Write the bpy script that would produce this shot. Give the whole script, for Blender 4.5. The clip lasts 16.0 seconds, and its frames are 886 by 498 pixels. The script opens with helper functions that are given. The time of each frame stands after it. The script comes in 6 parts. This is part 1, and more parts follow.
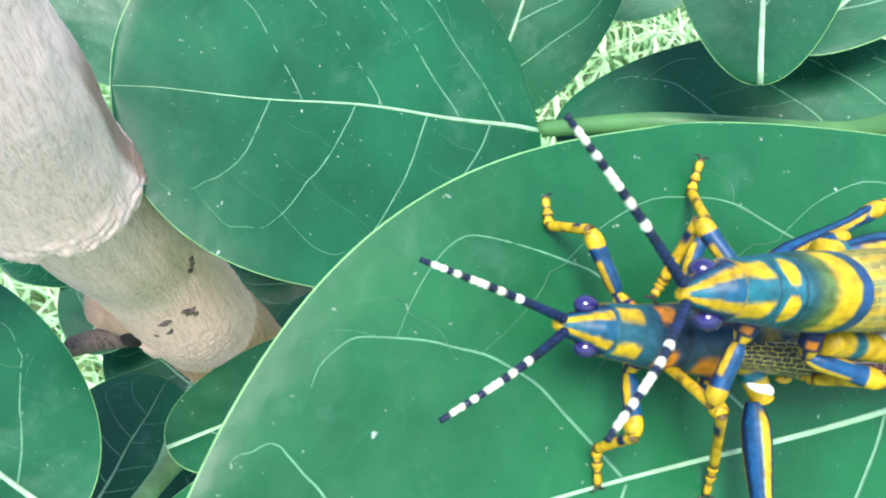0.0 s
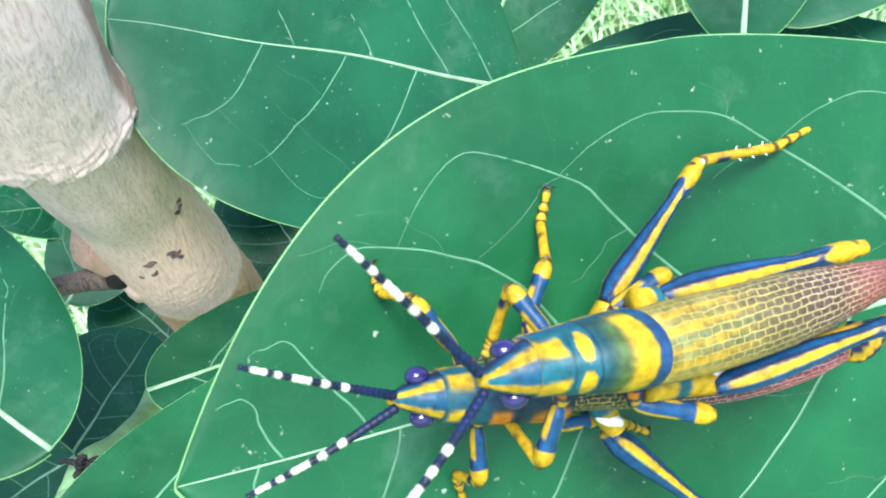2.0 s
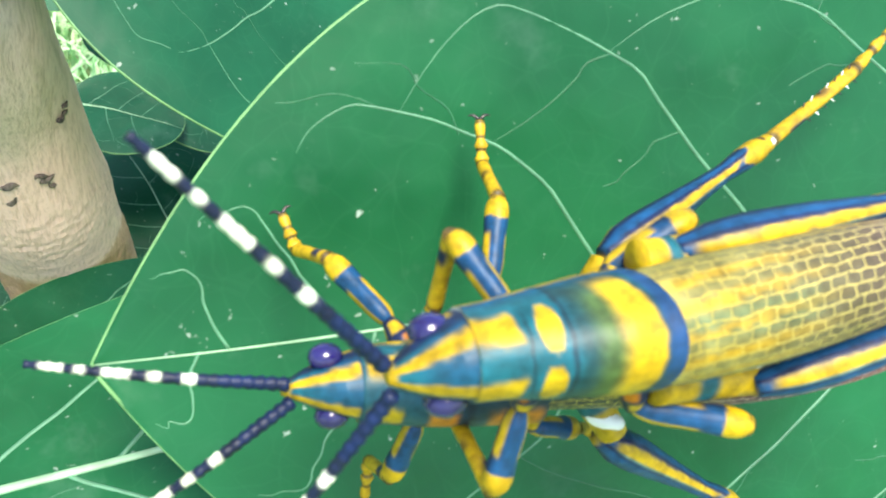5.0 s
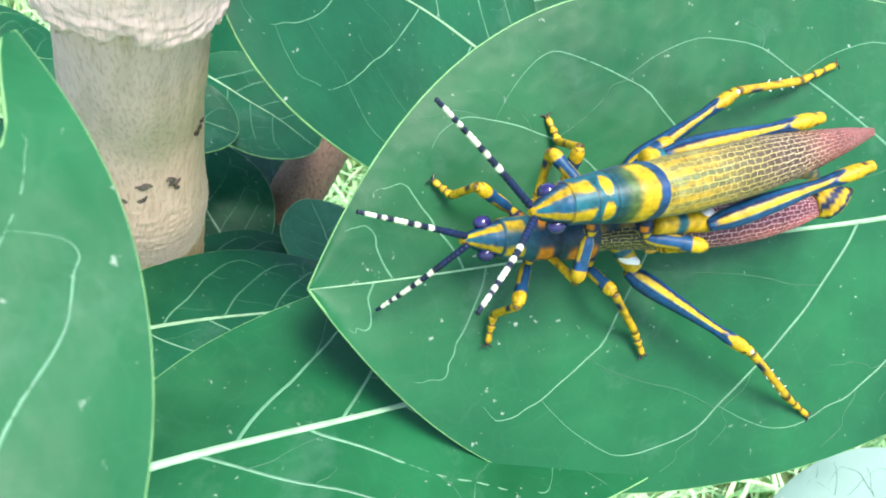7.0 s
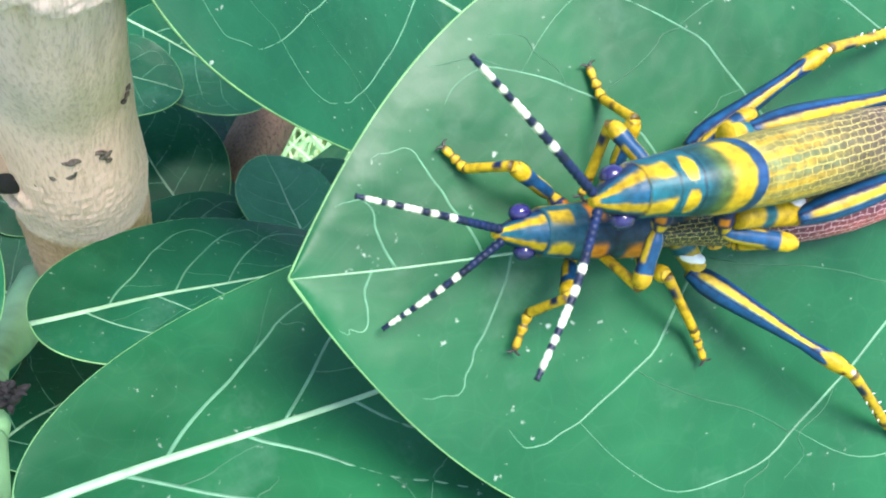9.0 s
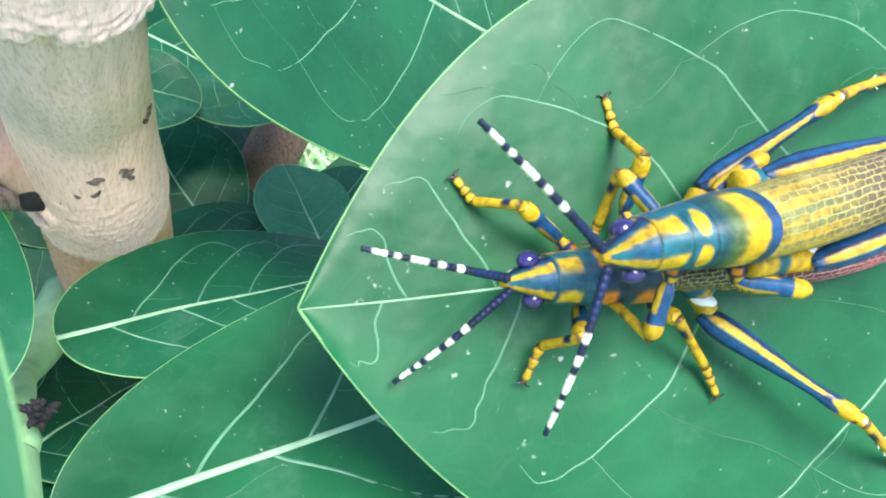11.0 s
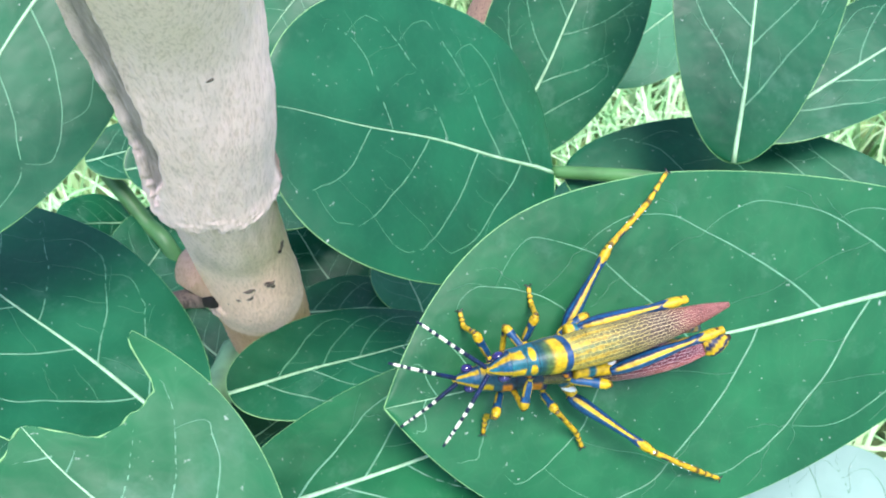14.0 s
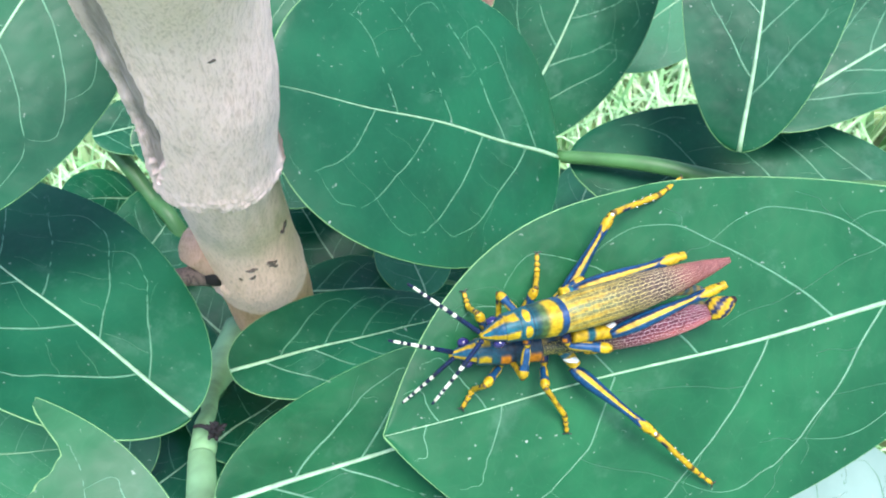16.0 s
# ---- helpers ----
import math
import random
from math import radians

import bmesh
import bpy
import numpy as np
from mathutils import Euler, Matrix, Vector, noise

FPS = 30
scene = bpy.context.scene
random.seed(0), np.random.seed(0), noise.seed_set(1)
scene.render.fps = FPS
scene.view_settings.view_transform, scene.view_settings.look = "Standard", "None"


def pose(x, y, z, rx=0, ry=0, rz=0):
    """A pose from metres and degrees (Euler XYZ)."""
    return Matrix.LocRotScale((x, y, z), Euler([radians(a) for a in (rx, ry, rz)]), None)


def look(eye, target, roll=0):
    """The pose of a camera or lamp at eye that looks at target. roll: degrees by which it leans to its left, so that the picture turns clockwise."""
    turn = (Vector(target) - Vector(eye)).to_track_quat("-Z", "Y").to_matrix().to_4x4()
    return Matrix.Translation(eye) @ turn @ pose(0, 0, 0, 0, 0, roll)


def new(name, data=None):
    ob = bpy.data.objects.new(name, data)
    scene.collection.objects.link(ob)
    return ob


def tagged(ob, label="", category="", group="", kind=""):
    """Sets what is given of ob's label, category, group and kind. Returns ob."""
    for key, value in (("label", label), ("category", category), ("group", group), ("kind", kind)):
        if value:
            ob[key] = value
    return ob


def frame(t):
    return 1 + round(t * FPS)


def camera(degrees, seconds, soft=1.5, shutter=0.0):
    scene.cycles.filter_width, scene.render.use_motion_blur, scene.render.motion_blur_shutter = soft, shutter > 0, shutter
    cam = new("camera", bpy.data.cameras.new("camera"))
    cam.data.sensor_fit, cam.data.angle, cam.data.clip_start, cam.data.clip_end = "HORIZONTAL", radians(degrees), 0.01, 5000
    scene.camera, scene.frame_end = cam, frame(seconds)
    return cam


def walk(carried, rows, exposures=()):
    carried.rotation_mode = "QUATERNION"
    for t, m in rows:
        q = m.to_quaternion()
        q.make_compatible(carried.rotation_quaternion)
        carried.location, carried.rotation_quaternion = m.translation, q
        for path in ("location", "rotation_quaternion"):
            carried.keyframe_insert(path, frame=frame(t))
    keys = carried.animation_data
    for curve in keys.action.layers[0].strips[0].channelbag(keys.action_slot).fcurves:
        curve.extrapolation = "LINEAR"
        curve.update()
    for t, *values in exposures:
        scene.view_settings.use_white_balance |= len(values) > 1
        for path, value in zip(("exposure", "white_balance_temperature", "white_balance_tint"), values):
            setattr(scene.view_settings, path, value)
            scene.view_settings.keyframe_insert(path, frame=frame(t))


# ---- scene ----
cam = camera(52.0, 16.0, soft=1.9)
cam.data.dof.use_dof, cam.data.dof.focus_distance, cam.data.dof.aperture_fstop = True, 0.112, 125.0

CAMERA_PATH = [
    (0, pose(0.02700, -0.07762, 0.08980, 40.37, 8.70, -1.47)), (0.5, pose(0.02568, -0.07698, 0.08874, 40.27, 7.70, -2.00)),
    (1, pose(0.02546, -0.07717, 0.08822, 39.42, 7.09, -1.59)), (1.5, pose(0.02533, -0.07883, 0.08651, 39.55, 6.48, -0.80)),
    (2, pose(0.02772, -0.08592, 0.08655, 40.45, 6.71, -0.11)), (2.5, pose(0.02531, -0.08994, 0.08209, 41.43, 5.74, -0.48)),
    (3, pose(0.02078, -0.09033, 0.07519, 42.97, 3.65, -0.83)), (5.5, pose(0.00420, -0.07637, 0.04854, 46.30, -9.13, -1.75)),
    (6, pose(-0.00031, -0.07640, 0.05083, 45.14, -12.54, -0.26)), (6.5, pose(-0.00933, -0.08308, 0.05937, 44.29, -7.94, -6.48)),
    (7, pose(-0.02172, -0.09253, 0.06541, 46.14, -11.80, -4.11)), (7.5, pose(-0.02695, -0.09572, 0.06545, 45.10, -9.42, -10.48)),
    (8, pose(-0.02115, -0.08753, 0.06259, 44.02, -10.12, -9.82)), (8.5, pose(-0.01602, -0.08331, 0.06272, 42.54, -10.85, -7.17)),
    (11, pose(-0.01687, -0.08221, 0.06672, 41.95, -9.30, -6.79)), (11.5, pose(-0.01558, -0.08281, 0.06696, 42.39, -9.25, -6.83)),
    (12, pose(-0.00997, -0.09510, 0.07436, 43.29, -7.36, -4.57)), (12.5, pose(-0.00083, -0.11125, 0.08911, 45.12, -4.63, -2.01)),
    (13, pose(0.00587, -0.11806, 0.10687, 45.54, -2.16, -0.48)), (13.5, pose(0.00366, -0.11173, 0.11967, 41.87, -0.77, 0.40)),
    (14, pose(-0.00002, -0.10738, 0.12574, 41.08, -0.35, -0.70)), (14.5, pose(-0.00000, -0.11249, 0.13406, 40.00, 0.00, 0.00)),
    (15, pose(0.00061, -0.11133, 0.13456, 39.93, 0.05, 0.12)), (15.5, pose(0.00121, -0.10982, 0.13197, 39.86, -0.46, 0.40)),
    (16, pose(0.00160, -0.10671, 0.12655, 39.71, -0.64, 0.57)),
]
LEAF_SWAY = [
    (0, pose(-0.00249, -0.05504, 0.03103, 38.99, 16.81, 19.53)), (0.5, pose(-0.00343, -0.05315, 0.02636, 38.30, 14.07, 19.27)),
    (1, pose(-0.00326, -0.05151, 0.02618, 39.00, 14.11, 19.33)), (1.5, pose(-0.00404, -0.04567, 0.01759, 46.95, 11.01, 19.34)),
    (2, pose(-0.00171, -0.05210, 0.02240, 49.52, 10.26, 19.32)), (2.5, pose(-0.00390, -0.05226, 0.02188, 49.90, 7.83, 14.34)),
    (3, pose(-0.00644, -0.04642, 0.01051, 52.78, 5.63, 13.09)), (5.5, pose(-0.01070, -0.03786, 0.00250, 57.79, -1.66, 11.35)),
    (6, pose(-0.01326, -0.03679, 0.00627, 55.95, -8.06, 5.40)), (6.5, pose(-0.01763, -0.03564, 0.00326, 45.95, -2.95, 7.68)),
    (7, pose(-0.01706, -0.02788, -0.00193, 47.30, -6.13, 11.33)), (7.5, pose(-0.01839, -0.04049, 0.00452, 44.20, -4.23, 4.23)),
    (8, pose(-0.01476, -0.03688, 0.00463, 42.79, -4.02, 5.19)), (8.5, pose(-0.01242, -0.03444, 0.00609, 41.78, -3.66, 8.01)),
    (11, pose(-0.01379, -0.03671, 0.01010, 40.50, -1.00, 7.54)), (11.5, pose(-0.01309, -0.03782, 0.01086, 40.42, -0.29, 8.36)),
    (12, pose(-0.01083, -0.03892, 0.00981, 43.33, 1.63, 10.84)), (12.5, pose(-0.00719, -0.03952, 0.00524, 53.93, -2.86, 13.79)),
    (13, pose(-0.00577, -0.03664, 0.00393, 48.78, -0.19, 15.81)), (13.5, pose(-0.00680, -0.03154, 0.00282, 44.88, 0.67, 15.43)),
    (14, pose(-0.00778, -0.03049, 0.00121, 41.47, 1.09, 15.02)), (14.5, pose(-0.00759, -0.03001, 0.00213, 40.20, 0.63, 14.56)),
    (15, pose(-0.00757, -0.03075, 0.00233, 39.27, 0.94, 14.11)), (15.5, pose(-0.00780, -0.03556, 0.00431, 41.54, 1.09, 16.17)),
    (16, pose(-0.00698, -0.03888, 0.00198, 40.96, -0.13, 17.40)),
]
PAIR_CRAWL = [
    (0, pose(0.03575, -0.03161, 0.02831, 40.23, 24.49, 7.66)), (0.5, pose(0.03313, -0.03302, 0.02548, 43.60, 18.57, 11.39)),
    (1, pose(0.03232, -0.03314, 0.02494, 42.43, 17.13, 13.40)), (1.5, pose(0.02641, -0.03305, 0.01914, 43.73, 12.61, 12.82)),
    (2, pose(0.02475, -0.04182, 0.02386, 45.11, 16.28, 15.37)), (2.5, pose(0.02124, -0.04495, 0.02247, 46.65, 13.12, 16.24)),
    (3, pose(0.01730, -0.04406, 0.01365, 49.08, 4.47, 12.14)), (5.5, pose(0.01256, -0.03651, 0.00961, 50.71, -0.58, 10.48)),
    (6, pose(0.00996, -0.03298, 0.01364, 49.63, -2.41, 9.36)), (6.5, pose(0.00525, -0.03007, 0.00919, 43.81, -0.28, 5.86)),
    (7, pose(0.00689, -0.01956, 0.00453, 47.30, -6.13, 11.33)), (7.5, pose(0.00765, -0.03467, 0.00840, 47.15, -3.77, 5.24)),
    (8, pose(0.01112, -0.03067, 0.00826, 46.45, -3.95, 6.11)), (8.5, pose(0.01332, -0.02670, 0.00939, 45.78, -2.86, 9.03)),
    (11, pose(0.01152, -0.03008, 0.01170, 46.23, -1.97, 9.82)), (11.5, pose(0.01213, -0.03084, 0.01219, 46.44, -2.13, 9.79)),
    (12, pose(0.01345, -0.03110, 0.01069, 47.62, -1.69, 10.58)), (12.5, pose(0.01610, -0.03165, 0.00863, 49.90, -1.55, 12.18)),
    (13, pose(0.01655, -0.02875, 0.00608, 47.90, -0.26, 13.24)), (13.5, pose(0.01575, -0.02378, 0.00407, 45.52, -0.34, 13.07)),
    (14, pose(0.01291, -0.02184, 0.00348, 42.45, 0.57, 9.97)), (14.5, pose(0.01317, -0.02091, 0.00526, 40.99, 0.26, 8.41)),
    (15, pose(0.01211, -0.02076, 0.00593, 40.22, -0.48, 8.76)), (15.5, pose(0.01122, -0.02163, 0.00911, 38.17, -0.78, 12.11)),
    (16, pose(0.01273, -0.02321, 0.00828, 36.06, -2.07, 12.40)),
]
SWING_RF = [
    (0, pose(-0.00453, -0.00071, 0.00375, -22.44, -19.20, -22.79)), (0.5, pose(-0.00453, -0.00071, 0.00375, -33.11, -33.39, -38.10)),
    (1, pose(-0.00453, -0.00071, 0.00375, -31.42, -35.57, -3.83)), (1.5, pose(-0.00453, -0.00071, 0.00375, -32.15, -28.83, -46.80)),
    (2, pose(-0.00453, -0.00071, 0.00375, -24.69, -25.89, -14.37)), (2.5, pose(-0.00453, -0.00071, 0.00375, -24.62, -19.37, -30.31)),
    (3, pose(-0.00453, -0.00071, 0.00375, -39.14, -42.62, -1.40)), (5.5, pose(-0.00453, -0.00071, 0.00375, -42.97, -45.39, 3.16)),
    (6, pose(-0.00453, -0.00071, 0.00375, -9.54, -10.66, -3.46)), (6.5, pose(-0.00453, -0.00071, 0.00375, -6.81, -7.86, -2.11)),
    (7, pose(-0.00453, -0.00071, 0.00375, 0.04, -0.35, 0.46)), (7.5, pose(-0.00453, -0.00071, 0.00375, -0.73, -1.05, 0.01)),
    (8, pose(-0.00453, -0.00071, 0.00375, -1.39, -1.46, -0.62)), (8.5, pose(-0.00453, -0.00071, 0.00375, -0.79, -1.66, 0.64)),
    (11, pose(-0.00453, -0.00071, 0.00375, -5.12, -3.23, -5.10)), (11.5, pose(-0.00453, -0.00071, 0.00375, -3.98, -1.73, -4.83)),
    (12, pose(-0.00453, -0.00071, 0.00375, -0.37, 5.16, -6.13)), (12.5, pose(-0.00453, -0.00071, 0.00375, -0.75, 4.09, -5.68)),
    (13, pose(-0.00453, -0.00071, 0.00375, -3.97, 3.91, -10.96)), (13.5, pose(-0.00453, -0.00071, 0.00375, -4.67, 4.27, -12.56)),
    (14, pose(-0.00453, -0.00071, 0.00375, -7.90, 9.79, -23.24)), (14.5, pose(-0.00453, -0.00071, 0.00375, -16.72, -1.07, -31.54)),
    (15, pose(-0.00453, -0.00071, 0.00375, -12.27, 11.60, -32.58)), (15.5, pose(-0.00453, -0.00071, 0.00375, 9.99, 35.00, -13.43)),
    (16, pose(-0.00453, -0.00071, 0.00375, 6.29, 30.20, -15.46)),
]
BEND_RF = [
    (0, pose(-0.00412, 0.00287, 0.00250, 25.77, 21.16, -4.93)), (0.5, pose(-0.00412, 0.00287, 0.00250, 46.16, 47.25, 8.39)),
    (1, pose(-0.00412, 0.00287, 0.00250, 42.29, 49.40, 10.78)), (1.5, pose(-0.00412, 0.00287, 0.00250, 47.79, 46.59, 7.58)),
    (2, pose(-0.00412, 0.00287, 0.00250, 26.11, 28.02, -1.80)), (2.5, pose(-0.00412, 0.00287, 0.00250, 33.81, 30.72, -2.60)),
    (3, pose(-0.00412, 0.00287, 0.00250, 42.11, 49.52, 10.91)), (5.5, pose(-0.00412, 0.00287, 0.00250, 41.80, 49.75, 11.15)),
    (6, pose(-0.00412, 0.00287, 0.00250, 5.49, 2.22, -2.24)), (6.5, pose(-0.00412, 0.00287, 0.00250, 0.36, -4.16, -0.88)),
    (7, pose(-0.00412, 0.00287, 0.00250, 0.06, 0.77, 0.10)), (7.5, pose(-0.00412, 0.00287, 0.00250, 8.75, 14.15, -0.84)),
    (8, pose(-0.00412, 0.00287, 0.00250, 10.04, 15.26, -1.05)), (8.5, pose(-0.00412, 0.00287, 0.00250, 9.47, 16.09, -0.60)),
    (11, pose(-0.00412, 0.00287, 0.00250, 14.59, 16.56, -2.43)), (11.5, pose(-0.00412, 0.00287, 0.00250, 13.62, 15.32, -2.44)),
    (12, pose(-0.00412, 0.00287, 0.00250, 8.90, 4.78, -3.29)), (12.5, pose(-0.00412, 0.00287, 0.00250, 7.90, 3.94, -3.02)),
    (13, pose(-0.00412, 0.00287, 0.00250, 9.14, -3.03, -5.24)), (13.5, pose(-0.00412, 0.00287, 0.00250, 11.41, -1.70, -6.11)),
    (14, pose(-0.00412, 0.00287, 0.00250, 18.48, -10.66, -12.41)), (14.5, pose(-0.00412, 0.00287, 0.00250, 31.20, 16.18, -9.42)),
    (15, pose(-0.00412, 0.00287, 0.00250, 27.20, -10.09, -17.56)), (15.5, pose(-0.00412, 0.00287, 0.00250, 16.24, -49.20, -20.14)),
    (16, pose(-0.00412, 0.00287, 0.00250, 18.06, -33.35, -17.90)),
]
SWING_RM = [
    (0, pose(0.00134, 0.00092, 0.00375, -50.47, 12.99, -19.35)), (0.5, pose(0.00134, 0.00092, 0.00375, -53.09, 18.94, -40.82)),
    (1, pose(0.00134, 0.00092, 0.00375, -48.96, 20.77, -42.92)), (1.5, pose(0.00134, 0.00092, 0.00375, -46.10, 7.18, -1.84)),
    (2, pose(0.00134, 0.00092, 0.00375, -49.16, 13.62, -21.01)), (2.5, pose(0.00134, 0.00092, 0.00375, -35.30, 3.85, 2.98)),
    (3, pose(0.00134, 0.00092, 0.00375, -64.75, 10.10, -8.77)), (5.5, pose(0.00134, 0.00092, 0.00375, -62.71, 10.57, -11.42)),
    (6, pose(0.00134, 0.00092, 0.00375, -1.89, 0.21, 0.15)), (6.5, pose(0.00134, 0.00092, 0.00375, -13.01, 4.41, -2.99)),
    (7, pose(0.00134, 0.00092, 0.00375, 0.10, -0.32, 0.32)), (7.5, pose(0.00134, 0.00092, 0.00375, 1.09, -2.87, 2.78)),
    (8, pose(0.00134, 0.00092, 0.00375, -2.10, -2.45, 3.12)), (8.5, pose(0.00134, 0.00092, 0.00375, 0.11, -3.46, 3.64)),
    (11, pose(0.00134, 0.00092, 0.00375, -9.70, 1.56, 0.17)), (11.5, pose(0.00134, 0.00092, 0.00375, -10.38, 1.59, 0.27)),
    (12, pose(0.00134, 0.00092, 0.00375, -9.79, 2.83, -1.44)), (12.5, pose(0.00134, 0.00092, 0.00375, 2.05, 0.28, -0.69)),
    (13, pose(0.00134, 0.00092, 0.00375, -11.38, 3.92, -2.58)), (13.5, pose(0.00134, 0.00092, 0.00375, -14.15, 3.88, -2.06)),
    (14, pose(0.00134, 0.00092, 0.00375, -7.18, 8.10, -8.40)), (14.5, pose(0.00134, 0.00092, 0.00375, -4.64, 8.34, -8.82)),
    (15, pose(0.00134, 0.00092, 0.00375, -41.77, 13.65, -19.36)), (15.5, pose(0.00134, 0.00092, 0.00375, -5.54, 14.15, -15.87)),
    (16, pose(0.00134, 0.00092, 0.00375, 2.79, 10.20, -11.09)),
]
BEND_RM = [
    (0, pose(0.00075, 0.00400, 0.00375, 76.41, -3.73, -13.68)), (0.5, pose(0.00075, 0.00400, 0.00375, 76.70, -5.51, -17.70)),
    (1, pose(0.00075, 0.00400, 0.00375, 76.87, -6.10, -19.07)), (1.5, pose(0.00075, 0.00400, 0.00375, 50.67, -3.49, -7.16)),
    (2, pose(0.00075, 0.00400, 0.00375, 76.43, -3.95, -14.18)), (2.5, pose(0.00075, 0.00400, 0.00375, 58.32, -2.35, -6.76)),
    (3, pose(0.00075, 0.00400, 0.00375, 76.42, -2.42, -10.78)), (5.5, pose(0.00075, 0.00400, 0.00375, 73.68, -2.90, -11.03)),
    (6, pose(0.00075, 0.00400, 0.00375, 8.39, -0.82, -0.82)), (6.5, pose(0.00075, 0.00400, 0.00375, 12.29, -4.16, -3.25)),
    (7, pose(0.00075, 0.00400, 0.00375, -0.28, 0.42, 0.23)), (7.5, pose(0.00075, 0.00400, 0.00375, 8.58, 2.63, 1.33)),
    (8, pose(0.00075, 0.00400, 0.00375, 12.59, 1.96, 0.85)), (8.5, pose(0.00075, 0.00400, 0.00375, 10.49, 3.22, 1.71)),
    (11, pose(0.00075, 0.00400, 0.00375, 21.79, -2.32, -2.71)), (11.5, pose(0.00075, 0.00400, 0.00375, 21.58, -2.26, -2.65)),
    (12, pose(0.00075, 0.00400, 0.00375, 21.00, -3.54, -3.62)), (12.5, pose(0.00075, 0.00400, 0.00375, 10.35, -1.61, -1.42)),
    (13, pose(0.00075, 0.00400, 0.00375, 21.52, -4.43, -4.37)), (13.5, pose(0.00075, 0.00400, 0.00375, 25.66, -4.16, -4.60)),
    (14, pose(0.00075, 0.00400, 0.00375, 10.80, -9.08, -6.32)), (14.5, pose(0.00075, 0.00400, 0.00375, 2.00, -9.32, -5.18)),
    (15, pose(0.00075, 0.00400, 0.00375, 76.45, -4.18, -14.69)), (15.5, pose(0.00075, 0.00400, 0.00375, 33.94, -15.19, -16.39)),
    (16, pose(0.00075, 0.00400, 0.00375, 18.10, -14.46, -11.48)),
]
SWING_LF = [
    (0, pose(-0.00341, -0.00633, 0.00375, 9.44, 6.62, 21.58)), (0.5, pose(-0.00341, -0.00633, 0.00375, 5.75, 8.46, 19.47)),
    (1, pose(-0.00341, -0.00633, 0.00375, 11.50, 2.78, 18.06)), (1.5, pose(-0.00341, -0.00633, 0.00375, 34.81, -14.51, 16.33)),
    (2, pose(-0.00341, -0.00633, 0.00375, 38.20, -14.57, 27.74)), (2.5, pose(-0.00341, -0.00633, 0.00375, 24.64, -14.08, -3.67)),
    (3, pose(-0.00341, -0.00633, 0.00375, 52.34, -25.17, -7.42)), (5.5, pose(-0.00341, -0.00633, 0.00375, 57.15, -27.04, -1.98)),
    (6, pose(-0.00341, -0.00633, 0.00375, 26.96, -12.75, 4.99)), (6.5, pose(-0.00341, -0.00633, 0.00375, 16.89, -6.93, 5.72)),
    (7, pose(-0.00341, -0.00633, 0.00375, -0.36, 0.27, 0.09)), (7.5, pose(-0.00341, -0.00633, 0.00375, -19.06, 5.43, -7.98)),
    (8, pose(-0.00341, -0.00633, 0.00375, -21.08, 6.12, -8.58)), (8.5, pose(-0.00341, -0.00633, 0.00375, -22.13, 6.60, -8.76)),
    (11, pose(-0.00341, -0.00633, 0.00375, -31.85, 9.27, -12.24)), (11.5, pose(-0.00341, -0.00633, 0.00375, -33.33, 10.16, -12.33)),
    (12, pose(-0.00341, -0.00633, 0.00375, -31.47, 11.45, -10.02)), (12.5, pose(-0.00341, -0.00633, 0.00375, 0.86, 2.38, 4.61)),
    (13, pose(-0.00341, -0.00633, 0.00375, -2.98, 7.65, 8.34)), (13.5, pose(-0.00341, -0.00633, 0.00375, -9.54, 10.17, 5.24)),
    (14, pose(-0.00341, -0.00633, 0.00375, -14.87, 8.18, -1.70)), (14.5, pose(-0.00341, -0.00633, 0.00375, -16.02, -3.31, -16.70)),
    (15, pose(-0.00341, -0.00633, 0.00375, -15.17, -0.01, -11.92)), (15.5, pose(-0.00341, -0.00633, 0.00375, -16.49, 0.90, -11.63)),
    (16, pose(-0.00341, -0.00633, 0.00375, -19.47, -2.05, -17.05)),
]
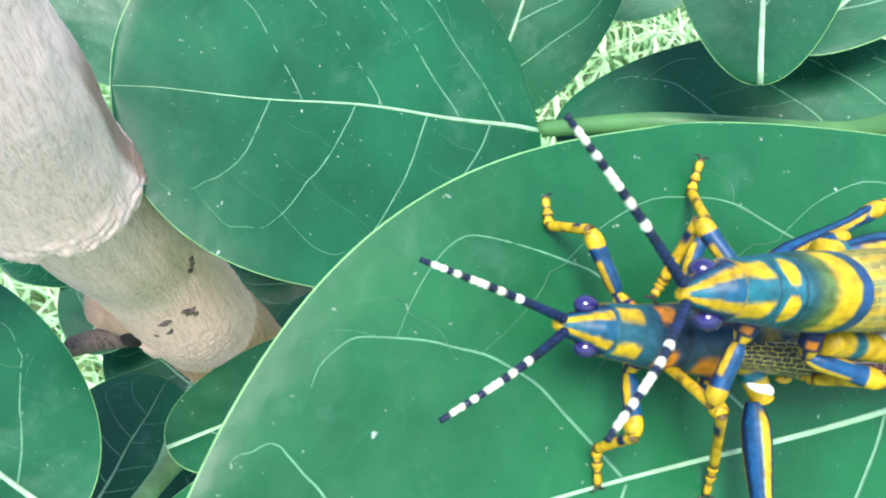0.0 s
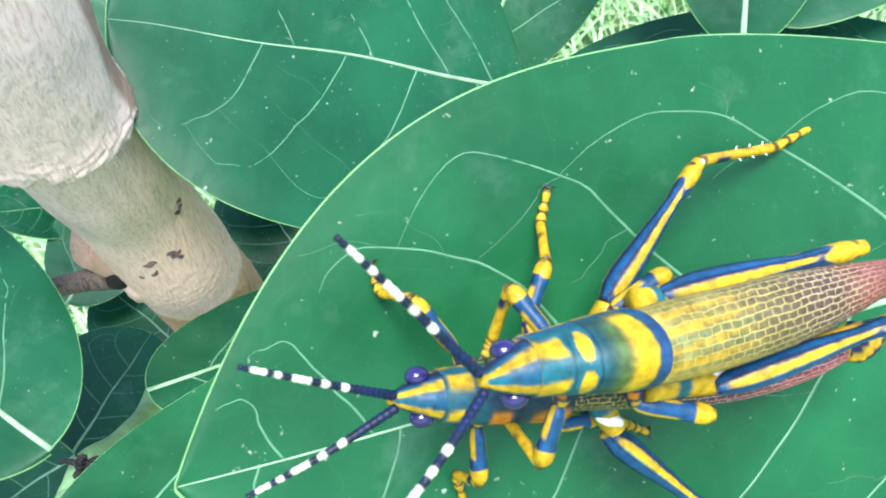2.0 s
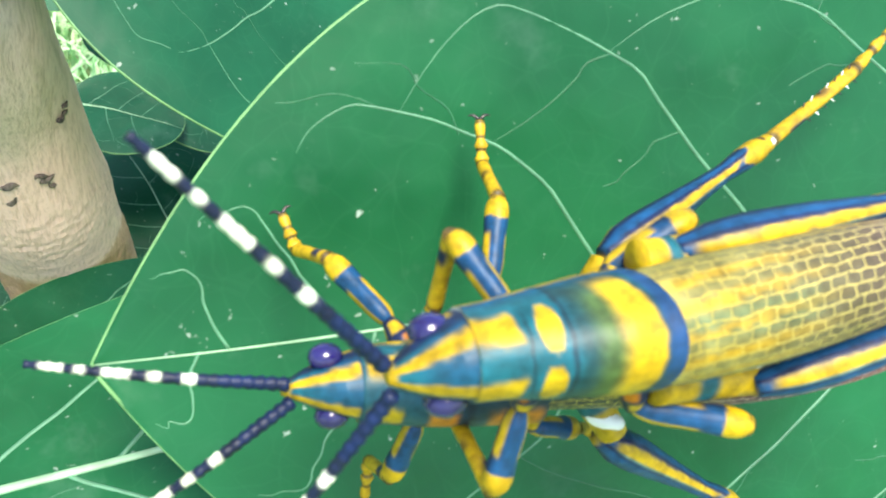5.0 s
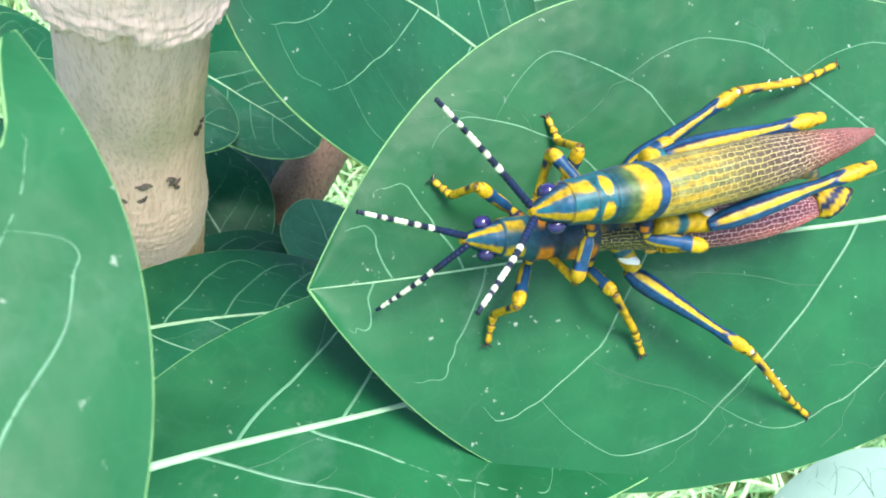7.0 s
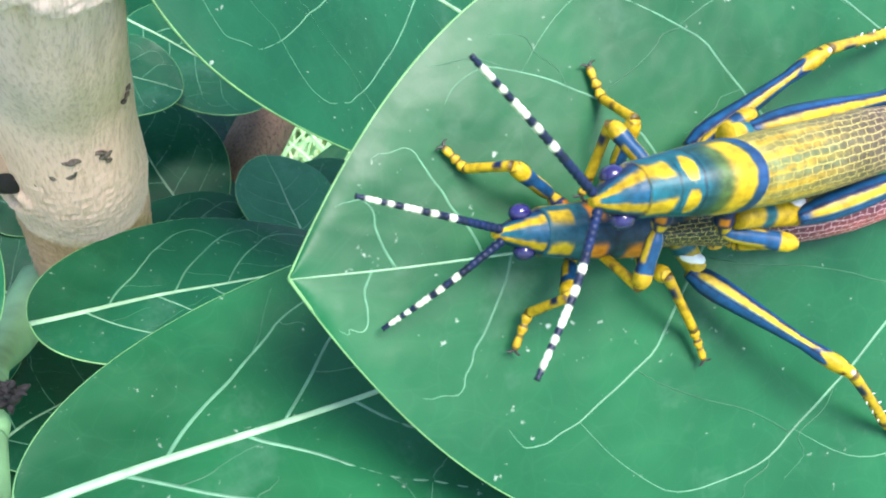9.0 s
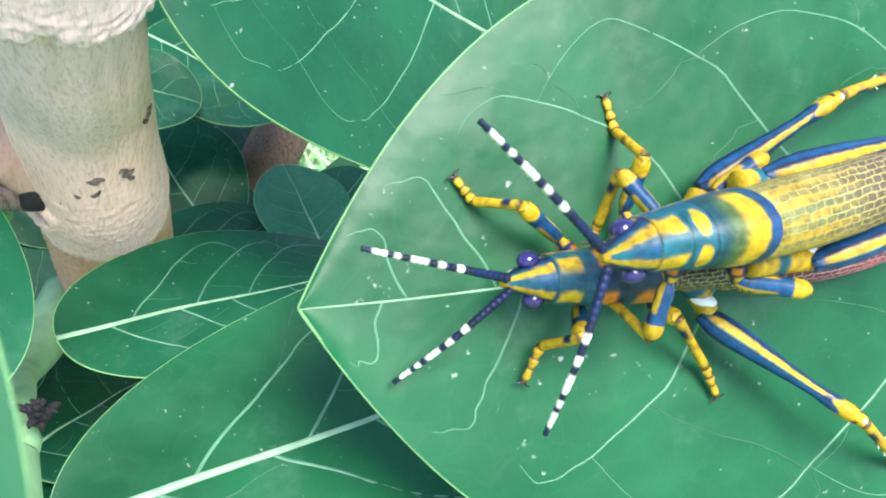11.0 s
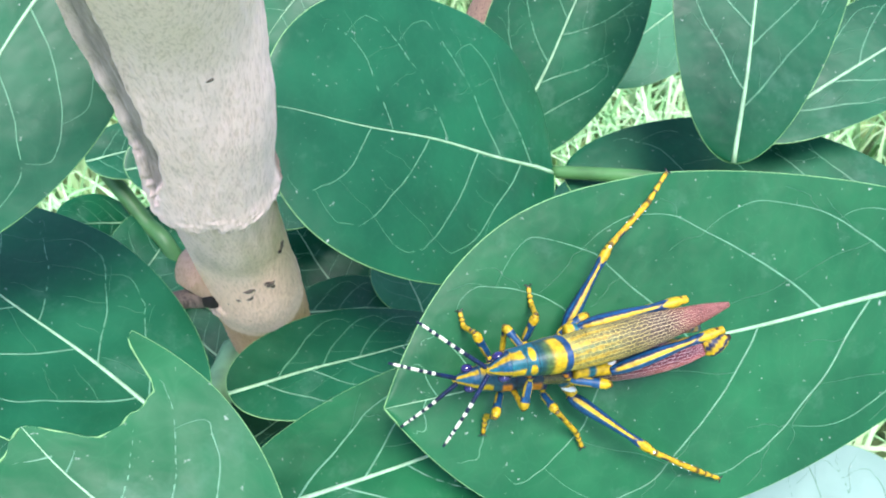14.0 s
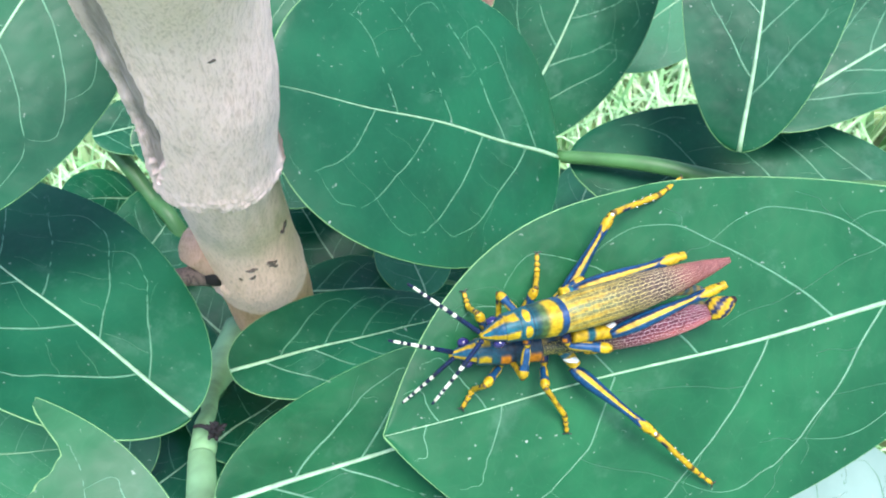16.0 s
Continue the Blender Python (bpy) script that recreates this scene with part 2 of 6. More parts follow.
BEND_LF = [
    (0, pose(-0.00237, -0.00400, 0.00250, -9.18, -3.37, 5.90)), (0.5, pose(-0.00237, -0.00400, 0.00250, 3.27, -11.53, 7.18)),
    (1, pose(-0.00237, -0.00400, 0.00250, 0.92, -7.38, 5.19)), (1.5, pose(-0.00237, -0.00400, 0.00250, -23.53, 9.83, -3.06)),
    (2, pose(-0.00237, -0.00400, 0.00250, -26.40, 10.71, -3.45)), (2.5, pose(-0.00237, -0.00400, 0.00250, -11.45, 6.42, -2.37)),
    (3, pose(-0.00237, -0.00400, 0.00250, -30.13, 13.88, -6.92)), (5.5, pose(-0.00237, -0.00400, 0.00250, -47.52, 19.32, -13.82)),
    (6, pose(-0.00237, -0.00400, 0.00250, -19.63, 8.88, -2.90)), (6.5, pose(-0.00237, -0.00400, 0.00250, -10.04, 3.82, -0.29)),
    (7, pose(-0.00237, -0.00400, 0.00250, 0.75, -0.47, 0.13)), (7.5, pose(-0.00237, -0.00400, 0.00250, 13.89, -2.42, -2.36)),
    (8, pose(-0.00237, -0.00400, 0.00250, 15.25, -2.62, -2.63)), (8.5, pose(-0.00237, -0.00400, 0.00250, 15.11, -2.44, -2.69)),
    (11, pose(-0.00237, -0.00400, 0.00250, 29.23, -5.52, -5.03)), (11.5, pose(-0.00237, -0.00400, 0.00250, 29.67, -5.88, -5.00)),
    (12, pose(-0.00237, -0.00400, 0.00250, 30.09, -10.24, -3.30)), (12.5, pose(-0.00237, -0.00400, 0.00250, 5.95, -5.69, 2.17)),
    (13, pose(-0.00237, -0.00400, 0.00250, 11.62, -12.27, 4.24)), (13.5, pose(-0.00237, -0.00400, 0.00250, 16.43, -14.75, 3.73)),
    (14, pose(-0.00237, -0.00400, 0.00250, 21.18, -12.20, 0.60)), (14.5, pose(-0.00237, -0.00400, 0.00250, 17.10, 3.83, -6.77)),
    (15, pose(-0.00237, -0.00400, 0.00250, 14.42, 0.97, -4.51)), (15.5, pose(-0.00237, -0.00400, 0.00250, 13.01, 1.54, -4.52)),
    (16, pose(-0.00237, -0.00400, 0.00250, 19.18, 4.10, -7.34)),
]
SWING_LM = [
    (0, pose(0.00322, -0.00758, 0.00375, -21.95, -32.56, -11.47)), (0.5, pose(0.00322, -0.00758, 0.00375, -29.59, -33.74, -6.32)),
    (1, pose(0.00322, -0.00758, 0.00375, -19.41, -33.28, -14.02)), (1.5, pose(0.00322, -0.00758, 0.00375, 8.96, 38.60, 58.90)),
    (2, pose(0.00322, -0.00758, 0.00375, 29.38, 37.18, 64.38)), (2.5, pose(0.00322, -0.00758, 0.00375, -5.22, 33.56, 46.89)),
    (3, pose(0.00322, -0.00758, 0.00375, 47.22, 35.42, 72.50)), (5.5, pose(0.00322, -0.00758, 0.00375, 51.16, 29.80, 40.92)),
    (6, pose(0.00322, -0.00758, 0.00375, 21.06, 14.35, 6.23)), (6.5, pose(0.00322, -0.00758, 0.00375, 19.16, 14.38, 7.69)),
    (7, pose(0.00322, -0.00758, 0.00375, 0.21, 0.34, 0.25)), (7.5, pose(0.00322, -0.00758, 0.00375, -31.63, -19.37, 3.99)),
    (8, pose(0.00322, -0.00758, 0.00375, -33.32, -20.44, 4.37)), (8.5, pose(0.00322, -0.00758, 0.00375, -37.73, -22.38, 5.93)),
    (11, pose(0.00322, -0.00758, 0.00375, -45.20, -23.50, 9.77)), (11.5, pose(0.00322, -0.00758, 0.00375, -42.19, -22.08, 8.75)),
    (12, pose(0.00322, -0.00758, 0.00375, -27.97, -12.48, 6.37)), (12.5, pose(0.00322, -0.00758, 0.00375, 17.60, 14.14, 8.32)),
    (13, pose(0.00322, -0.00758, 0.00375, 21.46, 18.15, 13.84)), (13.5, pose(0.00322, -0.00758, 0.00375, 9.74, 12.40, 10.31)),
    (14, pose(0.00322, -0.00758, 0.00375, -4.06, -5.27, -2.83)), (14.5, pose(0.00322, -0.00758, 0.00375, -11.26, -40.55, -26.21)),
    (15, pose(0.00322, -0.00758, 0.00375, 2.89, -27.22, -29.68)), (15.5, pose(0.00322, -0.00758, 0.00375, 9.53, -18.74, -28.81)),
    (16, pose(0.00322, -0.00758, 0.00375, 3.70, -24.45, -28.09)),
]
BEND_LM = [
    (0, pose(0.00175, -0.00287, 0.00250, 39.08, 27.70, 4.87)), (0.5, pose(0.00175, -0.00287, 0.00250, 50.58, 31.84, 10.45)),
    (1, pose(0.00175, -0.00287, 0.00250, 48.89, 31.52, 9.47)), (1.5, pose(0.00175, -0.00287, 0.00250, 5.95, 9.19, -5.98)),
    (2, pose(0.00175, -0.00287, 0.00250, -27.26, -13.00, -8.14)), (2.5, pose(0.00175, -0.00287, 0.00250, -6.65, -3.31, -1.56)),
    (3, pose(0.00175, -0.00287, 0.00250, -34.84, -16.89, -10.48)), (5.5, pose(0.00175, -0.00287, 0.00250, -33.32, -16.89, -7.07)),
    (6, pose(0.00175, -0.00287, 0.00250, -21.75, -13.33, 1.23)), (6.5, pose(0.00175, -0.00287, 0.00250, -17.54, -10.64, 0.11)),
    (7, pose(0.00175, -0.00287, 0.00250, -0.41, -0.26, -0.02)), (7.5, pose(0.00175, -0.00287, 0.00250, 27.30, 16.21, 4.81)),
    (8, pose(0.00175, -0.00287, 0.00250, 28.53, 16.91, 5.13)), (8.5, pose(0.00175, -0.00287, 0.00250, 31.15, 18.15, 6.03)),
    (11, pose(0.00175, -0.00287, 0.00250, 37.84, 20.05, 9.25)), (11.5, pose(0.00175, -0.00287, 0.00250, 35.60, 19.11, 8.41)),
    (12, pose(0.00175, -0.00287, 0.00250, 24.41, 13.47, 5.04)), (12.5, pose(0.00175, -0.00287, 0.00250, -21.16, -12.81, 0.67)),
    (13, pose(0.00175, -0.00287, 0.00250, -28.09, -16.51, 1.32)), (13.5, pose(0.00175, -0.00287, 0.00250, -15.57, -9.29, -0.42)),
    (14, pose(0.00175, -0.00287, 0.00250, 8.46, 5.43, 0.62)), (14.5, pose(0.00175, -0.00287, 0.00250, 29.74, 27.91, -2.45)),
    (15, pose(0.00175, -0.00287, 0.00250, 12.91, 11.82, -2.53)), (15.5, pose(0.00175, -0.00287, 0.00250, 3.84, 3.41, -1.00)),
    (16, pose(0.00175, -0.00287, 0.00250, 16.09, 12.95, -0.97)),
]
SWING_LH = [
    (0, pose(0.00722, -0.00846, 0.00500, 2.66, -3.76, -48.51)), (0.5, pose(0.00722, -0.00846, 0.00500, 2.66, -3.62, -48.16)),
    (1, pose(0.00722, -0.00846, 0.00500, 3.95, 1.75, -47.44)), (1.5, pose(0.00722, -0.00846, 0.00500, 11.28, 17.69, -19.14)),
    (2, pose(0.00722, -0.00846, 0.00500, 9.37, 12.09, -1.52)), (2.5, pose(0.00722, -0.00846, 0.00500, 3.33, 4.21, -1.47)),
    (3, pose(0.00722, -0.00846, 0.00500, 16.08, 18.76, 6.90)), (5.5, pose(0.00722, -0.00846, 0.00500, 17.74, 20.55, 7.03)),
    (6, pose(0.00722, -0.00846, 0.00500, 1.28, 1.51, -1.53)), (6.5, pose(0.00722, -0.00846, 0.00500, 4.09, 5.30, 1.63)),
    (7, pose(0.00722, -0.00846, 0.00500, 0.06, 0.02, -0.53)), (7.5, pose(0.00722, -0.00846, 0.00500, -5.71, -7.55, -0.57)),
    (8, pose(0.00722, -0.00846, 0.00500, -5.78, -7.73, -0.91)), (8.5, pose(0.00722, -0.00846, 0.00500, -6.93, -9.08, -0.27)),
    (11, pose(0.00722, -0.00846, 0.00500, -7.42, -10.43, -2.64)), (11.5, pose(0.00722, -0.00846, 0.00500, -6.77, -9.58, -2.73)),
    (12, pose(0.00722, -0.00846, 0.00500, -3.33, -4.83, -2.55)), (12.5, pose(0.00722, -0.00846, 0.00500, 2.54, 2.98, -4.44)),
    (13, pose(0.00722, -0.00846, 0.00500, 2.62, 2.99, -5.89)), (13.5, pose(0.00722, -0.00846, 0.00500, 1.37, 1.17, -6.28)),
    (14, pose(0.00722, -0.00846, 0.00500, 1.89, 2.16, -3.37)), (14.5, pose(0.00722, -0.00846, 0.00500, 2.82, 3.45, -3.12)),
    (15, pose(0.00722, -0.00846, 0.00500, 2.35, 2.75, -4.00)), (15.5, pose(0.00722, -0.00846, 0.00500, 2.35, 2.44, -8.06)),
    (16, pose(0.00722, -0.00846, 0.00500, 4.35, 5.35, -10.27)),
]
BEND_LH = [
    (0, pose(0.01337, -0.01037, 0.00125, 19.35, -14.45, 51.03)), (0.5, pose(0.01337, -0.01037, 0.00125, 20.93, -14.32, 51.77)),
    (1, pose(0.01337, -0.01037, 0.00125, 18.12, -15.92, 53.13)), (1.5, pose(0.01337, -0.01037, 0.00125, -3.83, -17.00, 35.05)),
    (2, pose(0.01337, -0.01037, 0.00125, -6.28, -13.42, 19.35)), (2.5, pose(0.01337, -0.01037, 0.00125, -0.75, -7.72, 14.38)),
    (3, pose(0.01337, -0.01037, 0.00125, -15.10, -16.13, 7.31)), (5.5, pose(0.01337, -0.01037, 0.00125, -16.04, -17.61, 10.74)),
    (6, pose(0.01337, -0.01037, 0.00125, 0.36, -6.66, 13.88)), (6.5, pose(0.01337, -0.01037, 0.00125, -3.09, -7.74, 10.20)),
    (7, pose(0.01337, -0.01037, 0.00125, 0.47, -0.35, 1.47)), (7.5, pose(0.01337, -0.01037, 0.00125, 6.98, 6.08, 1.77)),
    (8, pose(0.01337, -0.01037, 0.00125, 7.36, 5.93, 2.57)), (8.5, pose(0.01337, -0.01037, 0.00125, 8.26, 7.11, 2.21)),
    (11, pose(0.01337, -0.01037, 0.00125, 12.35, 8.01, 6.77)), (11.5, pose(0.01337, -0.01037, 0.00125, 12.64, 8.10, 7.04)),
    (12, pose(0.01337, -0.01037, 0.00125, 9.41, 5.03, 6.90)), (12.5, pose(0.01337, -0.01037, 0.00125, 0.99, -4.79, 10.96)),
    (13, pose(0.01337, -0.01037, 0.00125, 1.68, -6.60, 15.90)), (13.5, pose(0.01337, -0.01037, 0.00125, 3.90, -4.90, 15.82)),
    (14, pose(0.01337, -0.01037, 0.00125, 0.89, -6.43, 14.25)), (14.5, pose(0.01337, -0.01037, 0.00125, -0.75, -7.31, 13.41)),
    (15, pose(0.01337, -0.01037, 0.00125, -1.92, -6.85, 10.30)), (15.5, pose(0.01337, -0.01037, 0.00125, -1.01, -4.46, 6.76)),
    (16, pose(0.01337, -0.01037, 0.00125, -1.74, -4.82, 6.20)),
]
SWING_RH = [
    (0, pose(0.00797, 0.00217, 0.00500, -5.41, 9.88, -2.85)), (0.5, pose(0.00797, 0.00217, 0.00500, -7.29, 12.93, -4.55)),
    (1, pose(0.00797, 0.00217, 0.00500, -6.67, 12.02, -2.88)), (1.5, pose(0.00797, 0.00217, 0.00500, -8.23, 14.17, -7.15)),
    (2, pose(0.00797, 0.00217, 0.00500, -4.36, 7.88, 18.04)), (2.5, pose(0.00797, 0.00217, 0.00500, -1.92, -2.42, 29.63)),
    (3, pose(0.00797, 0.00217, 0.00500, -8.10, 19.77, 23.06)), (5.5, pose(0.00797, 0.00217, 0.00500, -7.60, 13.27, -6.31)),
    (6, pose(0.00797, 0.00217, 0.00500, 3.88, -9.05, 5.04)), (6.5, pose(0.00797, 0.00217, 0.00500, -1.83, 2.87, 4.73)),
    (7, pose(0.00797, 0.00217, 0.00500, 0.05, -0.09, 0.00)), (7.5, pose(0.00797, 0.00217, 0.00500, 1.97, -3.98, 1.17)),
    (8, pose(0.00797, 0.00217, 0.00500, 1.43, -2.78, 0.54)), (8.5, pose(0.00797, 0.00217, 0.00500, 1.92, -3.99, 1.56)),
    (11, pose(0.00797, 0.00217, 0.00500, 0.89, -1.21, -2.23)), (11.5, pose(0.00797, 0.00217, 0.00500, -0.03, 0.55, -2.94)),
    (12, pose(0.00797, 0.00217, 0.00500, -1.36, 2.68, -1.35)), (12.5, pose(0.00797, 0.00217, 0.00500, 1.73, -3.75, 2.10)),
    (13, pose(0.00797, 0.00217, 0.00500, -1.40, 2.33, 2.15)), (13.5, pose(0.00797, 0.00217, 0.00500, -1.67, 2.97, 1.09)),
    (14, pose(0.00797, 0.00217, 0.00500, -3.34, 4.19, 25.04)), (14.5, pose(0.00797, 0.00217, 0.00500, -3.69, 5.53, 24.13)),
    (15, pose(0.00797, 0.00217, 0.00500, -3.39, 4.85, 21.10)), (15.5, pose(0.00797, 0.00217, 0.00500, 0.22, -6.03, 20.21)),
    (16, pose(0.00797, 0.00217, 0.00500, -0.06, -5.85, 21.85)),
]
BEND_RH = [
    (0, pose(0.01325, 0.00713, 0.00125, -4.05, 3.00, -9.82)), (0.5, pose(0.01325, 0.00713, 0.00125, -1.22, -4.08, -6.13)),
    (1, pose(0.01325, 0.00713, 0.00125, -1.51, -4.81, -7.59)), (1.5, pose(0.01325, 0.00713, 0.00125, 3.68, -12.75, 7.00)),
    (2, pose(0.01325, 0.00713, 0.00125, -3.55, -5.33, -14.65)), (2.5, pose(0.01325, 0.00713, 0.00125, 0.87, 5.94, 4.71)),
    (3, pose(0.01325, 0.00713, 0.00125, 3.31, -18.27, 1.38)), (5.5, pose(0.01325, 0.00713, 0.00125, 7.49, -14.63, 24.32)),
    (6, pose(0.01325, 0.00713, 0.00125, 0.14, 1.14, 0.92)), (6.5, pose(0.01325, 0.00713, 0.00125, 0.74, -6.60, -1.12)),
    (7, pose(0.01325, 0.00713, 0.00125, -0.20, 0.38, -0.42)), (7.5, pose(0.01325, 0.00713, 0.00125, -0.53, 4.19, 0.33)),
    (8, pose(0.01325, 0.00713, 0.00125, 0.12, 2.89, 1.59)), (8.5, pose(0.01325, 0.00713, 0.00125, -0.19, 3.47, 0.96)),
    (11, pose(0.01325, 0.00713, 0.00125, 2.04, -0.19, 6.05)), (11.5, pose(0.01325, 0.00713, 0.00125, 2.53, -1.01, 7.31)),
    (12, pose(0.01325, 0.00713, 0.00125, 1.79, -2.56, 4.43)), (12.5, pose(0.01325, 0.00713, 0.00125, -1.16, 4.27, -1.33)),
    (13, pose(0.01325, 0.00713, 0.00125, -0.05, -1.51, -0.90)), (13.5, pose(0.01325, 0.00713, 0.00125, 0.25, -1.46, 0.07)),
    (14, pose(0.01325, 0.00713, 0.00125, 1.61, -1.65, 4.21)), (14.5, pose(0.01325, 0.00713, 0.00125, 1.81, -1.73, 4.81)),
    (15, pose(0.01325, 0.00713, 0.00125, 1.23, -0.47, 3.49)), (15.5, pose(0.01325, 0.00713, 0.00125, -5.15, 12.74, -7.34)),
    (16, pose(0.01325, 0.00713, 0.00125, -8.79, 16.25, -13.52)),
]
FEEL_FRA = [
    (0, pose(-0.01078, -0.00258, 0.00750, 5.17, 13.91, 3.33)), (0.5, pose(-0.01078, -0.00258, 0.00750, 4.18, 14.37, -5.02)),
    (1, pose(-0.01078, -0.00258, 0.00750, 2.32, 6.81, 0.32)), (1.5, pose(-0.01078, -0.00258, 0.00750, 4.86, 15.55, -2.78)),
    (2, pose(-0.01078, -0.00258, 0.00750, 6.76, 20.08, -0.37)), (2.5, pose(-0.01078, -0.00258, 0.00750, 21.78, 49.21, 8.30)),
    (3, pose(-0.01078, -0.00258, 0.00750, 23.14, 64.67, -1.44)), (5.5, pose(-0.01078, -0.00258, 0.00750, -6.61, -14.05, 12.96)),
    (6, pose(-0.01078, -0.00258, 0.00750, -7.58, -15.76, 13.89)), (6.5, pose(-0.01078, -0.00258, 0.00750, -10.60, -25.17, 7.86)),
    (7, pose(-0.01078, -0.00258, 0.00750, 7.55, 20.90, 2.09)), (7.5, pose(-0.01078, -0.00258, 0.00750, 5.03, 13.82, 2.55)),
    (8, pose(-0.01078, -0.00258, 0.00750, 5.07, 13.97, 2.42)), (8.5, pose(-0.01078, -0.00258, 0.00750, 4.22, 11.96, 1.48)),
    (11, pose(-0.01078, -0.00258, 0.00750, 4.00, 11.97, -0.40)), (11.5, pose(-0.01078, -0.00258, 0.00750, 4.60, 13.79, -0.55)),
    (12, pose(-0.01078, -0.00258, 0.00750, 5.19, 15.61, -0.69)), (12.5, pose(-0.01078, -0.00258, 0.00750, 5.28, 16.95, -2.92)),
    (13, pose(-0.01078, -0.00258, 0.00750, 6.36, 21.07, -4.02)), (13.5, pose(-0.01078, -0.00258, 0.00750, 7.39, 25.21, -5.08)),
    (14, pose(-0.01078, -0.00258, 0.00750, 8.31, 26.95, -3.54)), (14.5, pose(-0.01078, -0.00258, 0.00750, 9.30, 28.65, -1.94)),
    (15, pose(-0.01078, -0.00258, 0.00750, 11.12, 33.98, -1.93)), (15.5, pose(-0.01078, -0.00258, 0.00750, 12.19, 35.42, -0.31)),
    (16, pose(-0.01078, -0.00258, 0.00750, 13.32, 36.82, 1.38)),
]
FEEL_FLA = [
    (0, pose(-0.01066, -0.00346, 0.00750, -11.75, 19.89, -1.15)), (0.5, pose(-0.01066, -0.00346, 0.00750, 8.27, -15.67, 1.64)),
    (1, pose(-0.01066, -0.00346, 0.00750, 1.86, -1.76, -5.37)), (1.5, pose(-0.01066, -0.00346, 0.00750, -4.65, 8.70, -9.37)),
    (2, pose(-0.01066, -0.00346, 0.00750, 0.08, 0.92, -4.67)), (2.5, pose(-0.01066, -0.00346, 0.00750, 7.52, -13.89, 0.90)),
    (3, pose(-0.01066, -0.00346, 0.00750, 14.01, -29.22, 5.09)), (5.5, pose(-0.01066, -0.00346, 0.00750, -3.72, 6.46, 0.29)),
    (6, pose(-0.01066, -0.00346, 0.00750, -4.11, 6.98, 2.04)), (6.5, pose(-0.01066, -0.00346, 0.00750, -2.22, 3.93, -0.21)),
    (7, pose(-0.01066, -0.00346, 0.00750, 11.38, -22.31, 2.83)), (7.5, pose(-0.01066, -0.00346, 0.00750, 9.22, -18.96, 4.05)),
    (8, pose(-0.01066, -0.00346, 0.00750, 8.19, -17.26, 4.57)), (8.5, pose(-0.01066, -0.00346, 0.00750, 7.03, -14.64, 3.99)),
    (11, pose(-0.01066, -0.00346, 0.00750, 6.39, -14.78, 6.50)), (11.5, pose(-0.01066, -0.00346, 0.00750, 6.86, -14.81, 4.89)),
    (12, pose(-0.01066, -0.00346, 0.00750, 7.33, -14.83, 3.28)), (12.5, pose(-0.01066, -0.00346, 0.00750, 3.77, -7.52, 2.13)),
    (13, pose(-0.01066, -0.00346, 0.00750, 5.61, -11.55, 3.37)), (13.5, pose(-0.01066, -0.00346, 0.00750, 7.38, -15.61, 4.50)),
    (14, pose(-0.01066, -0.00346, 0.00750, 7.94, -16.59, 4.28)), (14.5, pose(-0.01066, -0.00346, 0.00750, 8.51, -17.56, 4.05)),
    (15, pose(-0.01066, -0.00346, 0.00750, 9.02, -19.35, 5.26)), (15.5, pose(-0.01066, -0.00346, 0.00750, 10.23, -20.65, 3.64)),
    (16, pose(-0.01066, -0.00346, 0.00750, 11.49, -21.90, 1.96)),
]
FEEL_MRA = [
    (0, pose(-0.00753, 0.00004, 0.01750, -3.55, -6.52, 5.30)), (0.5, pose(-0.00753, 0.00004, 0.01750, -3.35, -5.50, 3.79)),
    (1, pose(-0.00753, 0.00004, 0.01750, -5.55, -6.50, 2.06)), (1.5, pose(-0.00753, 0.00004, 0.01750, -5.20, -4.75, -0.51)),
    (2, pose(-0.00753, 0.00004, 0.01750, -2.73, -2.68, -0.02)), (2.5, pose(-0.00753, 0.00004, 0.01750, -1.85, -1.11, -1.11)),
    (3, pose(-0.00753, 0.00004, 0.01750, -2.98, -0.45, -3.91)), (5.5, pose(-0.00753, 0.00004, 0.01750, 1.42, 2.09, -0.93)),
    (6, pose(-0.00753, 0.00004, 0.01750, 9.84, 6.93, 4.04)), (6.5, pose(-0.00753, 0.00004, 0.01750, 7.27, 5.01, 3.17)),
    (7, pose(-0.00753, 0.00004, 0.01750, -1.12, -0.84, -0.43)), (7.5, pose(-0.00753, 0.00004, 0.01750, -23.54, -18.42, -8.75)),
    (8, pose(-0.00753, 0.00004, 0.01750, -2.17, -2.84, 1.13)), (8.5, pose(-0.00753, 0.00004, 0.01750, -3.29, -4.02, 1.33)),
    (11, pose(-0.00753, 0.00004, 0.01750, -2.92, -3.59, 1.19)), (11.5, pose(-0.00753, 0.00004, 0.01750, -2.53, -3.08, 0.95)),
    (12, pose(-0.00753, 0.00004, 0.01750, -2.14, -2.57, 0.72)), (12.5, pose(-0.00753, 0.00004, 0.01750, -3.20, -2.70, -0.73)),
    (13, pose(-0.00753, 0.00004, 0.01750, -3.02, -3.13, 0.27)), (13.5, pose(-0.00753, 0.00004, 0.01750, -2.84, -3.57, 1.27)),
    (14, pose(-0.00753, 0.00004, 0.01750, 1.79, 0.06, 2.51)), (14.5, pose(-0.00753, 0.00004, 0.01750, 6.50, 3.58, 4.02)),
    (15, pose(-0.00753, 0.00004, 0.01750, 6.41, 3.28, 4.28)), (15.5, pose(-0.00753, 0.00004, 0.01750, 5.77, 3.43, 3.25)),
    (16, pose(-0.00753, 0.00004, 0.01750, 5.14, 3.57, 2.23)),
]
